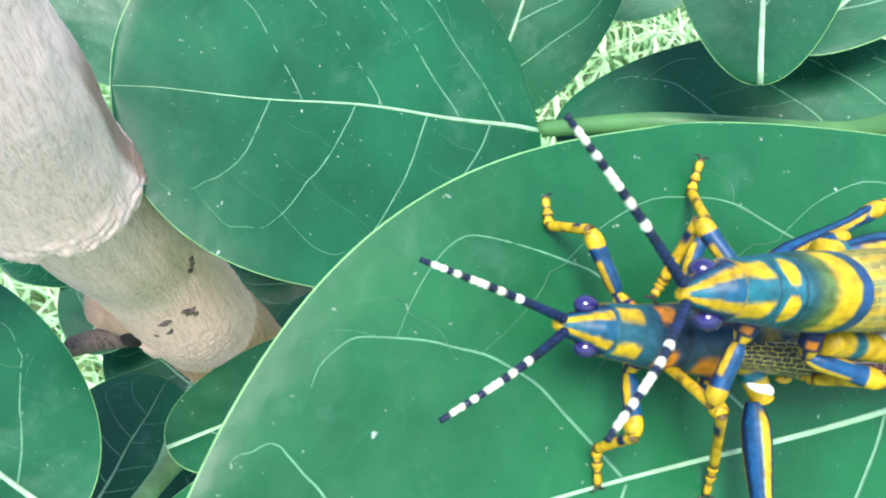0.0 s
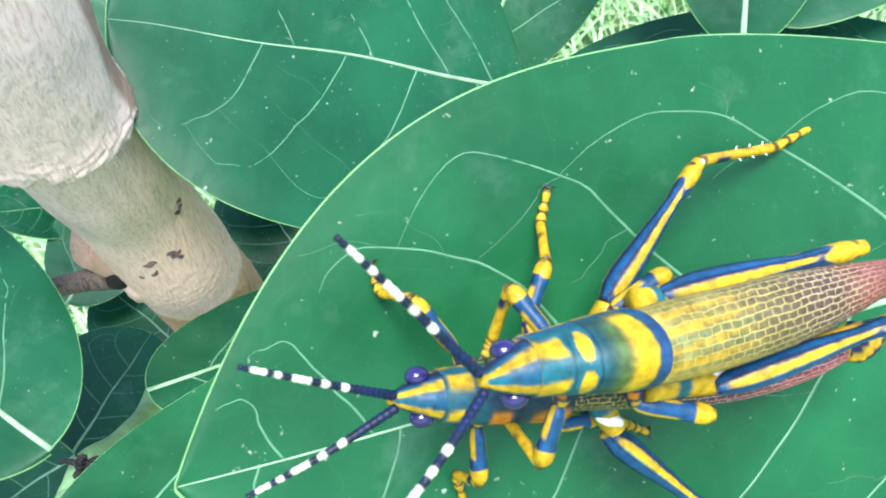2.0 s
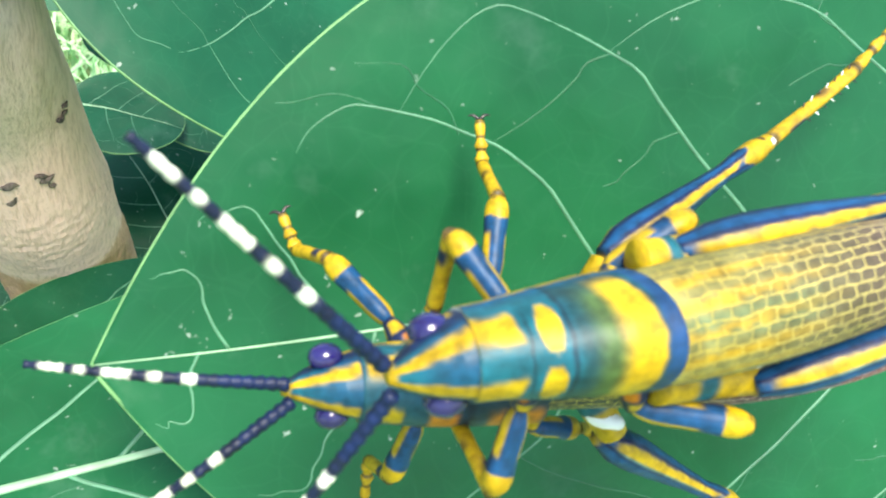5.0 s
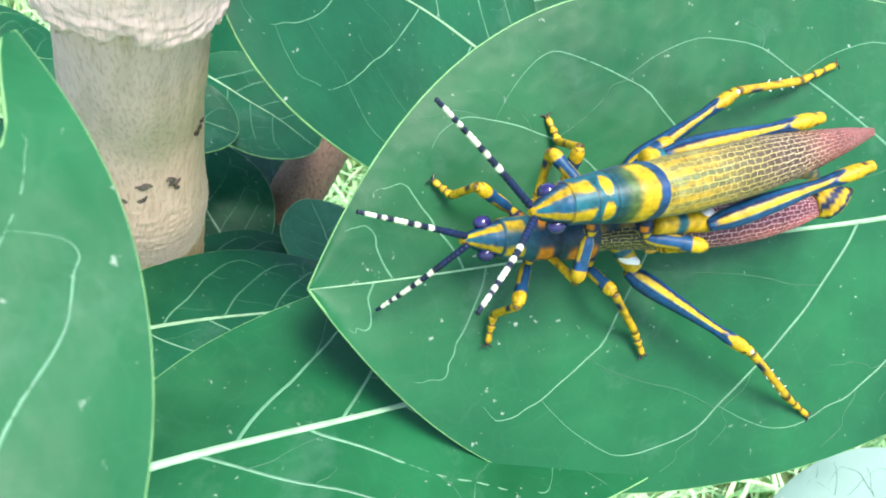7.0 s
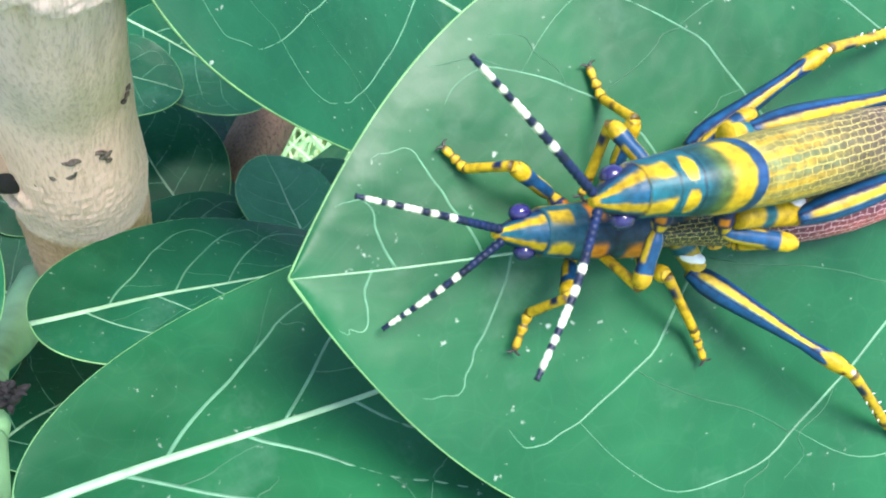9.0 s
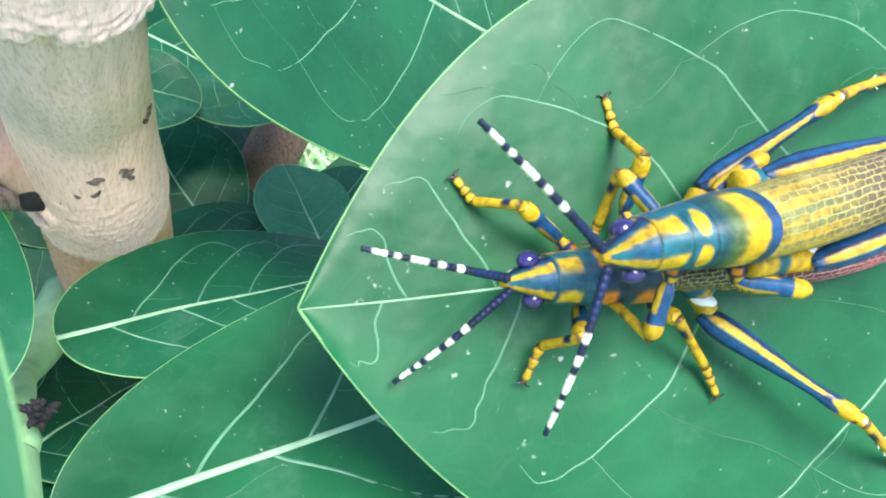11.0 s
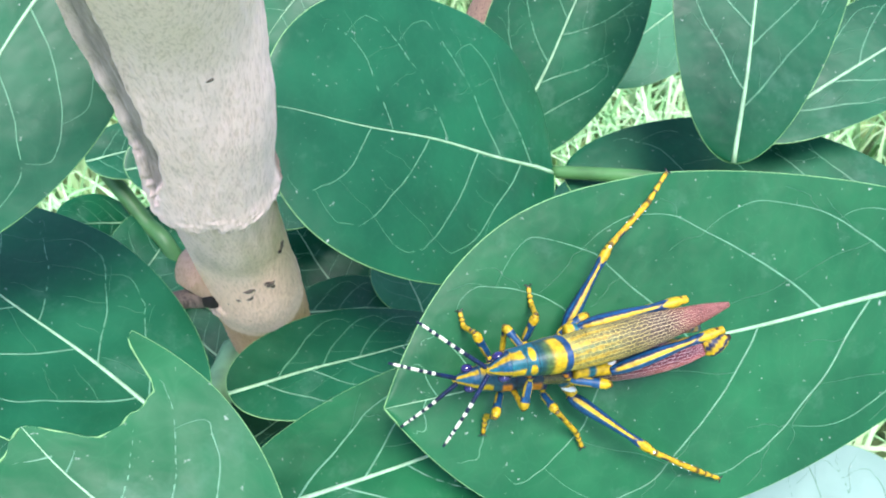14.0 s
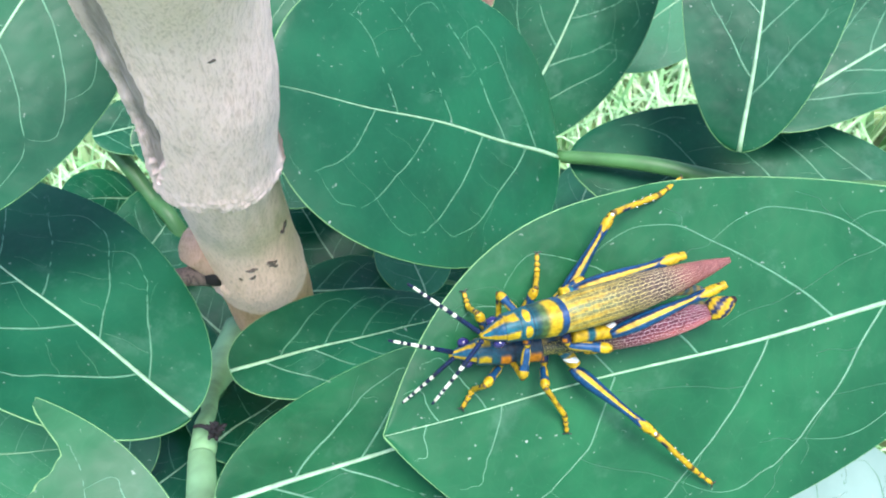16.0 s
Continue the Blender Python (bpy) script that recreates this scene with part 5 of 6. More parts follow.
round_thing("thin_stem", [(-0.0254, 0.0756, -0.1085), (-0.0104, 0.0710, -0.1041), (0.0075, 0.0675, -0.1011), (0.03, 0.066, -0.12)], [0.0010, 0.0010, 0.0010], STALK, "thin green stem in the shade", "stem", 30, 10)


def build_dried_bud():
    rnd = random.Random(11)
    root = tagged(new("dried_bud"), "small black dried bud on the stem", "bud")
    part("core", blob_mesh("core", (-0.0425, -0.0200, -0.0350), (0.0015, 0.0013, 0.0015), DRY_AND_SHADE, rough=0.9), root)
    for _ in range(16):
        d = Vector((rnd.gauss(0, 1), rnd.gauss(0, 1), rnd.gauss(0.2, 1))).normalized()
        base = Vector((-0.0425, -0.0200, -0.0350)) + d * 0.0009
        tip = base + d * rnd.uniform(0.0008, 0.0017)
        mid = (base + tip) / 2 + Vector((rnd.uniform(-1, 1), rnd.uniform(-1, 1), 0.5)) * 0.0003
        part("scale", tube_mesh("scale", [tuple(base), tuple(mid), tuple(tip)], [0.0006, 0.0005, 0.0001], [0.0003, 0.0003, 0.0001], DRY_AND_SHADE, 6, 6), root)
    part("stub", tube_mesh("stub", [(-0.0438, -0.0196, -0.0350), (-0.0456, -0.0190, -0.0350), (-0.0470, -0.0188, -0.0358)], [0.0005, 0.0004, 0.0004], [0.0005, 0.0004, 0.0004], DRY_AND_SHADE, 8, 6), root)
    return root


build_dried_bud()

# ---- the leaves around ----
plant_leaf((0.0308, 0.0572, -0.0342), (-0.0332, 0.0317, 0.0097), (-0.087, -0.873, -0.480), 0.0319, "broad blue-green leaf with pale veins beside the branch", peak=0.52, tipn=2.2, basen=2.1, arch=-0.04, cup=0.03, veins=4, vein_start=0.1)
plant_leaf((0.0192, 0.0730, -0.0435), (0.0516, 0.1203, 0.0073), (-0.894, 0.164, 0.417), 0.0205, "dark green leaf in the shade of another leaf", peak=0.5, veins=4)
plant_leaf((0.0666, 0.0376, -0.0123), (0.0760, 0.0965, 0.0504), (-0.970, 0.231, -0.071), 0.0189, "upright pale green leaf with strong pale veins", peak=0.62, basen=1.9, cup=0.10, veins=4)
plant_leaf((0.1263, 0.0468, -0.0418), (0.0340, 0.0602, -0.0364), (-0.154, -0.950, -0.271), 0.0207, "broad green leaf under the stalk", peak=0.5, veins=4)
plant_leaf((0.0782, 0.0586, -0.0229), (0.1550, 0.1037, -0.0047), (-0.534, 0.798, 0.280), 0.0144, "green leaf reaching out over the grass", peak=0.5, veins=4)
plant_leaf((0.0943, 0.1515, -0.0353), (0.0498, 0.1178, -0.0516), (0.623, -0.557, -0.549), 0.0163, "yellow-green leaf over the grass", peak=0.5, veins=4, pale=True)
plant_leaf((-0.0490, 0.0105, -0.0620), (0.0108, 0.0410, -0.0792), (-0.077, 0.994, 0.082), 0.0141, "narrow green leaf with a straight pale midrib", peak=0.42, basen=2.2, tipn=1.6, cup=0.06, veins=4)
plant_leaf((-0.0349, -0.0439, -0.0168), (0.0445, -0.0124, -0.0232), (-0.363, 0.929, 0.072), 0.0178, "bright green leaf under the insects' leaf", peak=0.48, veins=5, pale="fresh")
plant_leaf((-0.0467, -0.0187, -0.0318), (-0.1164, 0.0253, -0.0140), (-0.495, -0.852, 0.169), 0.0250, "large green leaf with specks of dust", peak=0.5, cup=0.05, veins=4)
eaten_leaf = plant_leaf((-0.0174, -0.0791, 0.0334), (-0.0568, -0.0478, 0.0487), (-0.609, -0.791, 0.053), 0.0162, "green leaf with its tip eaten away", peak=0.46, cup=0.03, veins=5, bite="g", pale="fresh")
plant_leaf((-0.0544, 0.0451, 0.0483), (-0.0917, -0.0110, 0.0132), (0.784, -0.143, -0.604), 0.0196, "green leaf with an eaten edge", peak=0.5, veins=4, bite="h")
plant_leaf((-0.1056, 0.0965, -0.0666), (-0.0781, 0.1099, -0.0703), (-0.389, 0.879, 0.277), 0.0110, "small green leaf behind the branch", peak=0.5, veins=4)
plant_leaf((-0.0943, 0.0931, -0.0906), (-0.1130, 0.0783, -0.0760), (0.418, -0.848, -0.325), 0.0106, "small green leaf behind the branch", peak=0.5, veins=4)
plant_leaf((-0.0939, 0.0602, -0.0936), (-0.0804, 0.0996, -0.0906), (-0.863, 0.262, 0.432), 0.0141, "small green leaf behind the branch", peak=0.5, veins=4)
plant_leaf((-0.0651, 0.0544, -0.1147), (-0.0927, 0.0759, -0.1055), (-0.625, -0.778, -0.055), 0.0155, "pale green leaf below the branch", peak=0.5, veins=4)
plant_leaf((-0.0263, 0.0651, -0.1000), (-0.0497, 0.0968, -0.0857), (-0.810, -0.585, -0.035), 0.0174, "dark green leaf in the shade", peak=0.5, veins=4)
plant_leaf((-0.0435, 0.0594, -0.0954), (-0.0078, 0.0597, -0.0929), (-0.015, 0.995, 0.094), 0.0119, "small rounded green leaf", peak=0.5, veins=3)
plant_leaf((-0.0244, 0.1366, -0.0124), (-0.0513, 0.1074, -0.0358), (0.794, -0.314, -0.521), 0.0170, "grey-green leaf behind the branch", peak=0.5, veins=4)
plant_leaf((-0.0540, 0.0812, -0.0644), (-0.0301, 0.0788, -0.0681), (0.134, 0.958, 0.254), 0.0105, "grey-green leaf behind the branch", peak=0.5, veins=3)
plant_leaf((-0.0615, 0.0075, -0.0978), (-0.0401, 0.0390, -0.1152), (-0.819, 0.573, 0.032), 0.0213, "dark green leaf in the shade", peak=0.5, veins=3)
plant_leaf((-0.1055, -0.0224, -0.0467), (-0.0804, -0.0073, -0.0686), (-0.505, 0.863, 0.018), 0.0144, "pale green leaf behind the eaten leaf", peak=0.5, veins=4, pale=True)
plant_leaf((-0.0482, -0.0029, -0.0921), (-0.0307, 0.0268, -0.1035), (-0.853, 0.520, 0.048), 0.0082, "small green leaf below the stalk", peak=0.5, veins=3)
plant_leaf((-0.0755, -0.0108, -0.0926), (-0.0592, 0.0177, -0.1078), (-0.825, 0.547, 0.139), 0.0132, "dark green leaf in the shade", peak=0.5, veins=3)
# this leaf's pallor is sky glare painted into the skin
plant_leaf((0.0942, -0.0440, -0.0428), (0.0652, -0.0198, -0.0642), (-0.472, -0.830, -0.298), 0.0215, "leaf below the insects' leaf, pale with painted sky glare", peak=0.5, veins=4, pale="glare")
plant_leaf((0.0971, -0.0157, -0.1068), (0.0307, 0.0043, -0.1141), (-0.305, -0.892, 0.334), 0.0167, "bright green leaf below the insects' leaf", peak=0.5, veins=4, pale=True)
plant_leaf((0.0415, 0.0935, -0.0762), (0.0107, 0.0658, -0.0866), (0.647, -0.756, 0.097), 0.0127, "dark green leaf in the shade", peak=0.5, veins=3)
plant_leaf((0.0358, 0.0599, -0.0732), (0.0514, 0.0963, -0.0714), (-0.917, 0.397, -0.038), 0.0095, "light green leaf below the stalk", peak=0.5, veins=3, pale=True)
plant_leaf((-0.0653, 0.0722, -0.1094), (-0.0888, 0.1063, -0.0929), (-0.789, -0.603, 0.121), 0.0130, "dark green leaf in the shade", peak=0.5, veins=3)
plant_leaf((-0.0096, 0.0858, -0.1016), (-0.0409, 0.1004, -0.0958), (-0.433, -0.900, -0.062), 0.0149, "dark green leaf in the shade", peak=0.5, veins=3)
plant_leaf((-0.0907, 0.0883, -0.0624), (-0.0720, 0.1000, -0.0690), (-0.274, 0.770, 0.576), 0.0102, "green leaf behind the branch", peak=0.5, veins=3)
plant_leaf((-0.0024, 0.0558, -0.0911), (-0.0117, 0.0778, -0.0850), (-0.898, -0.417, 0.142), 0.0117, "pale green leaf below the stems", peak=0.5, veins=3, pale=True)
plant_leaf((-0.0805, 0.0143, -0.0938), (-0.0719, 0.0534, -0.1009), (-0.854, 0.270, 0.444), 0.0171, "dark green leaf in the shade", peak=0.5, veins=4)
plant_leaf((-0.0087, 0.0586, -0.1019), (0.0100, 0.0893, -0.0966), (-0.851, 0.482, 0.210), 0.0111, "green leaf below the stems", peak=0.5, veins=3)
plant_leaf((-0.0438, 0.0997, -0.0654), (-0.0111, 0.0866, -0.0758), (0.405, 0.904, 0.136), 0.0147, "grey-green leaf behind the branch", peak=0.5, veins=4)
plant_leaf((-0.0096, 0.1328, -0.0994), (-0.0900, 0.1733, -0.1290), (-0.0343, 0.7469, 0.6640), 0.0100, "grey-green leaf behind the branch", peak=0.5, veins=4)
plant_leaf((-0.0046, 0.1605, -0.1005), (-0.0878, 0.1968, -0.1209), (-0.0343, 0.7469, 0.6640), 0.0131, "grey-green leaf behind the branch", peak=0.5, veins=4)
plant_leaf((0.0143, 0.1207, -0.1169), (-0.0125, 0.1178, -0.1484), (0.5572, 0.5240, 0.6441), 0.0076, "pale green leaf below the stems", peak=0.5, veins=3, pale=True)
plant_leaf((-0.0620, 0.1690, -0.0839), (-0.1268, 0.1806, -0.0654), (0.3151, 0.7540, 0.6101), 0.0196, "grey-green leaf behind the branch", peak=0.5, veins=4)
plant_leaf((-0.0700, 0.0058, -0.0780), (-0.0996, -0.0074, -0.0877), (0.695, -0.504, -0.512), 0.0135, "blue-green leaf below the dried bud", peak=0.45, veins=3)

# ---- the leaf that carries the insects; its space: x from the tip along the midrib, z out of its face ----
host_leaf = tagged(new("host_leaf"), "large smooth green leaf carrying two mating grasshoppers", "leaf", "leaves of the shrub")
HOST_LENGTH = 0.125
inner = pose(HOST_LENGTH, -0.0016, -0.0003, 0, 0, 180)
upper_veins = [(0.930, 0.962), (0.870, 0.938), (0.69, 0.873), (0.576, 0.752), (0.364, 0.576), (0.18, 0.37), (0.06, 0.22)]
lower_veins = [(0.945, 0.968), (0.85, 0.92), (0.69, 0.849), (0.47, 0.70), (0.29, 0.52), (0.12, 0.30)]
leaf_parts(host_leaf, HOST_LENGTH, 0.0288, inner, peak=0.60, tipn=1.6, basen=1.5, arch=0.0, cup=0.0, seed=42, fine=2.5, sharp=3.1, quilt=0.003, pale="fresh", starts={1: lower_veins, -1: upper_veins})

# ---- the grasshoppers; their space: the leaf's, from a point under the upper one ----
TEAL, NAVY, YELLOW, AMBER = (0.006, 0.125, 0.165), (0.004, 0.016, 0.070), (0.58, 0.385, 0.010), (0.56, 0.19, 0.006)
BLUE, BLACK, CREAM = (0.006, 0.072, 0.190), (0.008, 0.010, 0.020), (0.85, 0.90, 0.72)
MM = 0.00125
ORIGIN = np.array((20.526, 4.067, 0.0))


def at(u, v, w):
    """A point of the insects' space from millimetres of the leaf's plan."""
    return (np.array((u, v, w)) - ORIGIN) * MM


def smooth(e0, e1, x):
    q = min(1.0, max(0.0, (x - e0) / (e1 - e0)))
    return q * q * (3 - 2 * q)


def blend(a, b, f):
    return tuple(p + (q - p) * f for p, q in zip(a, b))


def band(x, lo, hi, edge):
    return smooth(lo - edge, lo + edge, x) * (1 - smooth(hi - edge, hi + edge, x))


def head_paint(s, a, p):
    """A blue wedge between two yellow stripes that meet at the snout, dark blue cheeks, a pale seam behind."""
    b = abs(a)
    c = blend(TEAL, BLUE, 0.6 * smooth(0.2, 0.7, s))
    c = blend(c, NAVY, smooth(56, 74, b))
    c = blend(c, YELLOW, band(b, 14 + 18 * s, 44 + 12 * s, 4) * (1 - smooth(0.90, 0.94, s)))
    c = blend(c, YELLOW, 1 - smooth(0.06, 0.16, s))
    c = blend(c, YELLOW, band(b, 92, 108, 4) * band(s, 0.45, 0.92, 0.04))
    c = blend(c, NAVY, 0.7 * band(s, 0.925, 0.955, 0.012))
    return blend(c, (0.45, 0.55, 0.55), 0.8 * smooth(0.965, 0.98, s))


def collar_paint(s, a, p):
    """Upper insect: striped front, paired spots, a broad crescent and a dark rim."""
    b = abs(a)
    c = blend(TEAL, BLUE, smooth(60, 100, b))
    stripes = band(b, 24 - 14 * s, 58 - 30 * s * s, 4) * (1 - smooth(0.27, 0.31, s + 0.0012 * (b - 40)))
    spots = (1 - smooth(0.85, 1.05, ((s - 0.455) / 0.065) ** 2 + ((b - 33) / 25) ** 2))
    k = s - 0.035 * (math.cos(math.radians(a)) - 0.5)
    crescent = smooth(0.70, 0.78, k) * (1 - smooth(0.865 + 0.02 * math.cos(math.radians(a)), 0.89 + 0.02 * math.cos(math.radians(a)), k)) * (1 - smooth(66, 82, b))
    halo = band(k, 0.56, 0.92, 0.03) * (1 - smooth(70, 95, b))
    c = blend(c, (0.012, 0.050, 0.050), 0.85 * halo)
    c = blend(c, (0.07, 0.13, 0.035), band(k, 0.64, 0.76, 0.05) * (1 - smooth(50, 80, b)))
    c = blend(c, BLACK, 0.8 * band(s, 0.535, 0.56, 0.012))
    c = blend(c, BLACK, 0.75 * band(s, 0.335, 0.350, 0.008) * (1 - smooth(40, 60, b)))
    c = blend(c, (0.010, 0.060, 0.17), smooth(0.91, 0.94, s))
    c = blend(c, YELLOW, min(1, stripes + spots + crescent))
    c = blend(c, YELLOW, band(b, 96, 114, 4))
    return blend(c, NAVY, smooth(120, 135, b))


def front_paint(s, a, p):
    """Lower insect's collar: dark with yellow and amber patches."""
    b = abs(a)
    c = blend((0.012, 0.10, 0.135), (0.010, 0.045, 0.075), smooth(0.3, 0.5, s))
    c = blend(c, YELLOW, band(b, 22, 56, 4) * band(s, 0.03, 0.27, 0.02))
    c = blend(c, AMBER, band(b, 24, 66, 6) * band(s, 0.44, 0.58, 0.02))
    c = blend(c, AMBER, band(b, 30, 76, 7) * band(s, 0.74, 0.98, 0.03))
    c = blend(c, BLACK, 0.6 * band(s, 0.62, 0.66, 0.015))
    return blend(c, YELLOW, band(b, 84, 104, 5) * (0.5 + 0.5 * smooth(-0.2, 0.3, math.sin(s * 30))))


def belly_paint(s, a, p):
    c = blend(TEAL, YELLOW, 0.5 + 0.5 * math.sin(s * 75))
    return blend(c, NAVY, 0.5 * (1 - smooth(60, 90, abs(a))))


def femur_paint(s, a, p):
    b = abs(a)
    c = blend(BLUE, NAVY, smooth(62, 80, b))
    c = blend(c, NAVY, band(a, 12, 26, 3) + band(a, -40, -23, 3))
    c = blend(c, YELLOW, band(a, -23, 11, 3) * band(s, 0.05, 0.72 - 0.0015 * a, 0.02))
    c = blend(c, (0.16, 0.34, 0.28), 0.6 * band(a, 12, 19, 4) * band(s, 0.06, 0.66, 0.04))
    c = blend(c, YELLOW, smooth(0.785, 0.80, s + 0.035 * math.cos(math.radians(a) * 3)))
    c = blend(c, (0.05, 0.02, 0.012), band(s, 0.93, 0.955, 0.008) * smooth(25, 45, b))
    return blend(c, YELLOW, band(b, 104, 118, 4) + band(b, 140, 152, 4))


def arm_paint(s, a, p):
    """Blue upper leg with one yellow flank, a yellow sleeve before the knee and a dark rim."""
    b = abs(a)
    c = blend(BLUE, NAVY, smooth(50, 90, b))
    c = blend(c, YELLOW, band(b, 46, 92, 6) * (1 - smooth(0.52, 0.60, s)))
    c = blend(c, YELLOW, smooth(0.735, 0.755, s + 0.02 * math.cos(math.radians(a) * 2)))
    return blend(c, (0.05, 0.02, 0.012), 0.8 * band(s, 0.955, 0.985, 0.008) * smooth(10, 40, b))


def shin_paint(s, a, p):
    c = blend(YELLOW, (0.50, 0.26, 0.02), 0.2 + 0.2 * math.sin(s * 40 + a / 40))
    c = blend(c, NAVY, band(s, 0.16, 0.34, 0.03) * smooth(-10, 30, a))
    c = blend(c, (0.06, 0.03, 0.02), 0.8 * band(s, 0.52, 0.64, 0.02) * smooth(10, 50, -a))
    return blend(c, BLACK, 0.9 * band(s, 0.93, 1.0, 0.02) + 0.8 * (1 - smooth(0.02, 0.06, s)))


def foot_paint(s, a, p):
    c = blend(YELLOW, (0.55, 0.28, 0.02), 0.2)
    for q in (0.02, 0.34, 0.62, 0.97):
        c = blend(c, BLACK, 0.85 * band(s, q - 0.035, q + 0.03, 0.02))
    return c


def feeler_paint(s, a, p):
    c = NAVY if s < 0.28 else (0.006, 0.014, 0.045)
    for lo, hi in ((0.36, 0.41), (0.49, 0.54), (0.60, 0.71), (0.77, 0.81), (0.85, 0.94)):
        c = blend(c, CREAM, band(s, lo, hi, 0.006))
    return c


def wing_paint(s, a, p):
    """Yellow streaks at the root, smoky olive cells, then brown and pink towards the tip."""
    c = blend((0.26, 0.24, 0.07), (0.13, 0.115, 0.055), smooth(0.12, 0.40, s))
    c = blend(c, (0.12, 0.20, 0.10), 0.7 * band(a, -14, 12, 8) * band(s, 0.06, 0.34, 0.06))
    c = blend(c, (0.085, 0.055, 0.040), smooth(0.36, 0.58, s))
    c = blend(c, (0.20, 0.066, 0.058), smooth(0.60, 0.80, s))
    streak = 0.5 + 0.5 * math.sin(a / 4.2 + 2.0 * math.sin(4 * s))
    c = blend(c, (0.52, 0.33, 0.015), 0.85 * (1 - smooth(0.16, 0.46, s)) * smooth(0.40, 0.9, streak) * (1 - smooth(55, 78, abs(a))))
    return blend(c, (0.62, 0.50, 0.10), (1 - smooth(0.05, 0.10, s)) * band(abs(a), 36, 60, 6))


def wing_vein(s):
    c = blend((0.42, 0.33, 0.05), (0.58, 0.48, 0.13), smooth(0.10, 0.40, s))
    c = blend(c, (0.74, 0.62, 0.34), smooth(0.45, 0.62, s))
    return blend(c, (0.46, 0.24, 0.20), smooth(0.66, 0.84, s))


def old_wing_paint(s, a, p):
    c = blend((0.05, 0.055, 0.04), (0.16, 0.034, 0.052), smooth(0.25, 0.5, s))
    return blend(c, (0.36, 0.085, 0.08), smooth(0.5, 0.7, s) * smooth(10, 50, a))


def old_wing_vein(s):
    return blend((0.66, 0.54, 0.12), (0.72, 0.50, 0.50), smooth(0.25, 0.5, s))


def mm_tube(name, pts, wide, high, paint, material=SHELL, rings=40, segs=24, vein=None, origin=None, bow=0.0):
    o = np.zeros(3) if origin is None else origin
    return tube_mesh(name, [at(*p) - o for p in pts], [w * MM for w in wide], [h * MM for h in high], material, rings, segs, paint=paint, vein=vein, bow=bow * MM)


def spines(root, a, b, lift):
    """Two rows of short spines on a hind shin."""
    d = b - a
    side = np.cross(d, (0, 0, 1))
    side /= np.linalg.norm(side)
    for k in range(7):
        for e in (1, -1):
            c = a + d * (0.35 + 0.09 * k)
            tip = c + side * e * 0.55 * MM + np.array((0, 0, 0.35 * MM)) + d * 0.03
            part("spine", tube_mesh("spine", [c, (c + tip) / 2, tip], [0.09 * MM, 0.03 * MM], [0.09 * MM, 0.03 * MM], WHITE if k % 2 else SHELL_DARK, 4, 5), root)


PATCH = plain("amber_patch", (0.62, 0.34, 0.008), 0.4, 900.0, 0.2, 0.00005)
SHELL_DARK = plain("dark_claw", (0.02, 0.015, 0.015), 0.35, 900.0, 0.3, 0.00005)


def hind_leg(root, hip, knee, ankle, toe, thick):
    h, k, n, t = at(*hip), at(*knee), at(*ankle), at(*toe)
    z = np.zeros(3)
    leg = part("hind_leg", tube_mesh("hind_leg", [z, (k - h) * 0.3, (k - h) * 0.7, k - h], [q * thick * MM for q in (0.55, 0.95, 1.0, 0.9, 0.75, 0.6, 0.5, 0.62, 0.66, 0.45)], [q * thick * MM for q in (0.6, 1.05, 1.1, 1.0, 0.85, 0.65, 0.55, 0.7, 0.75, 0.5)], SHELL, 80, 48, paint=femur_paint), root)
    leg.location = h
    shin = part("shin", tube_mesh("shin", [z, (n - k) * 0.5 + np.array((0, 0, 0.15 * MM)), n - k], [0.42 * MM, 0.36 * MM, 0.36 * MM, 0.42 * MM], [0.42 * MM, 0.36 * MM, 0.36 * MM, 0.42 * MM], SHELL, 30, 12, paint=shin_paint), leg)
    shin.location = k - h
    spines(shin, z, n - k, 0)
    part("knee_cap", blob_mesh("knee_cap", (k - h) * 0.985 + np.array((0, 0, 0.45 * thick * MM)), (0.20 * MM, 0.20 * MM, 0.14 * MM), WHITE, tuple(k - h)), leg)
    foot_on(shin, n - k, t - k)
    return leg, shin


def foot_on(shin, a, b):
    part("foot", tube_mesh("foot", [a, (a + b) / 2, b], [q * MM for q in (0.30, 0.40, 0.22, 0.38, 0.22, 0.26, 0.30, 0.22)], [q * MM for q in (0.26, 0.34, 0.2, 0.32, 0.2, 0.22, 0.24, 0.2)], SHELL, 32, 10, paint=foot_paint), shin)
    d = (b - a) / np.linalg.norm(b - a)
    side = np.cross(d, (0, 0, 1))
    side /= np.linalg.norm(side)
    for e in (1, -1):
        tip = b + d * 0.25 * MM + side * e * 0.6 * MM
        part("claw", tube_mesh("claw", [b, (b + tip) / 2 + d * 0.15 * MM, tip], [0.12 * MM, 0.09 * MM, 0.03 * MM], [0.12 * MM, 0.09 * MM, 0.03 * MM], SHELL_DARK, 7, 6), shin)


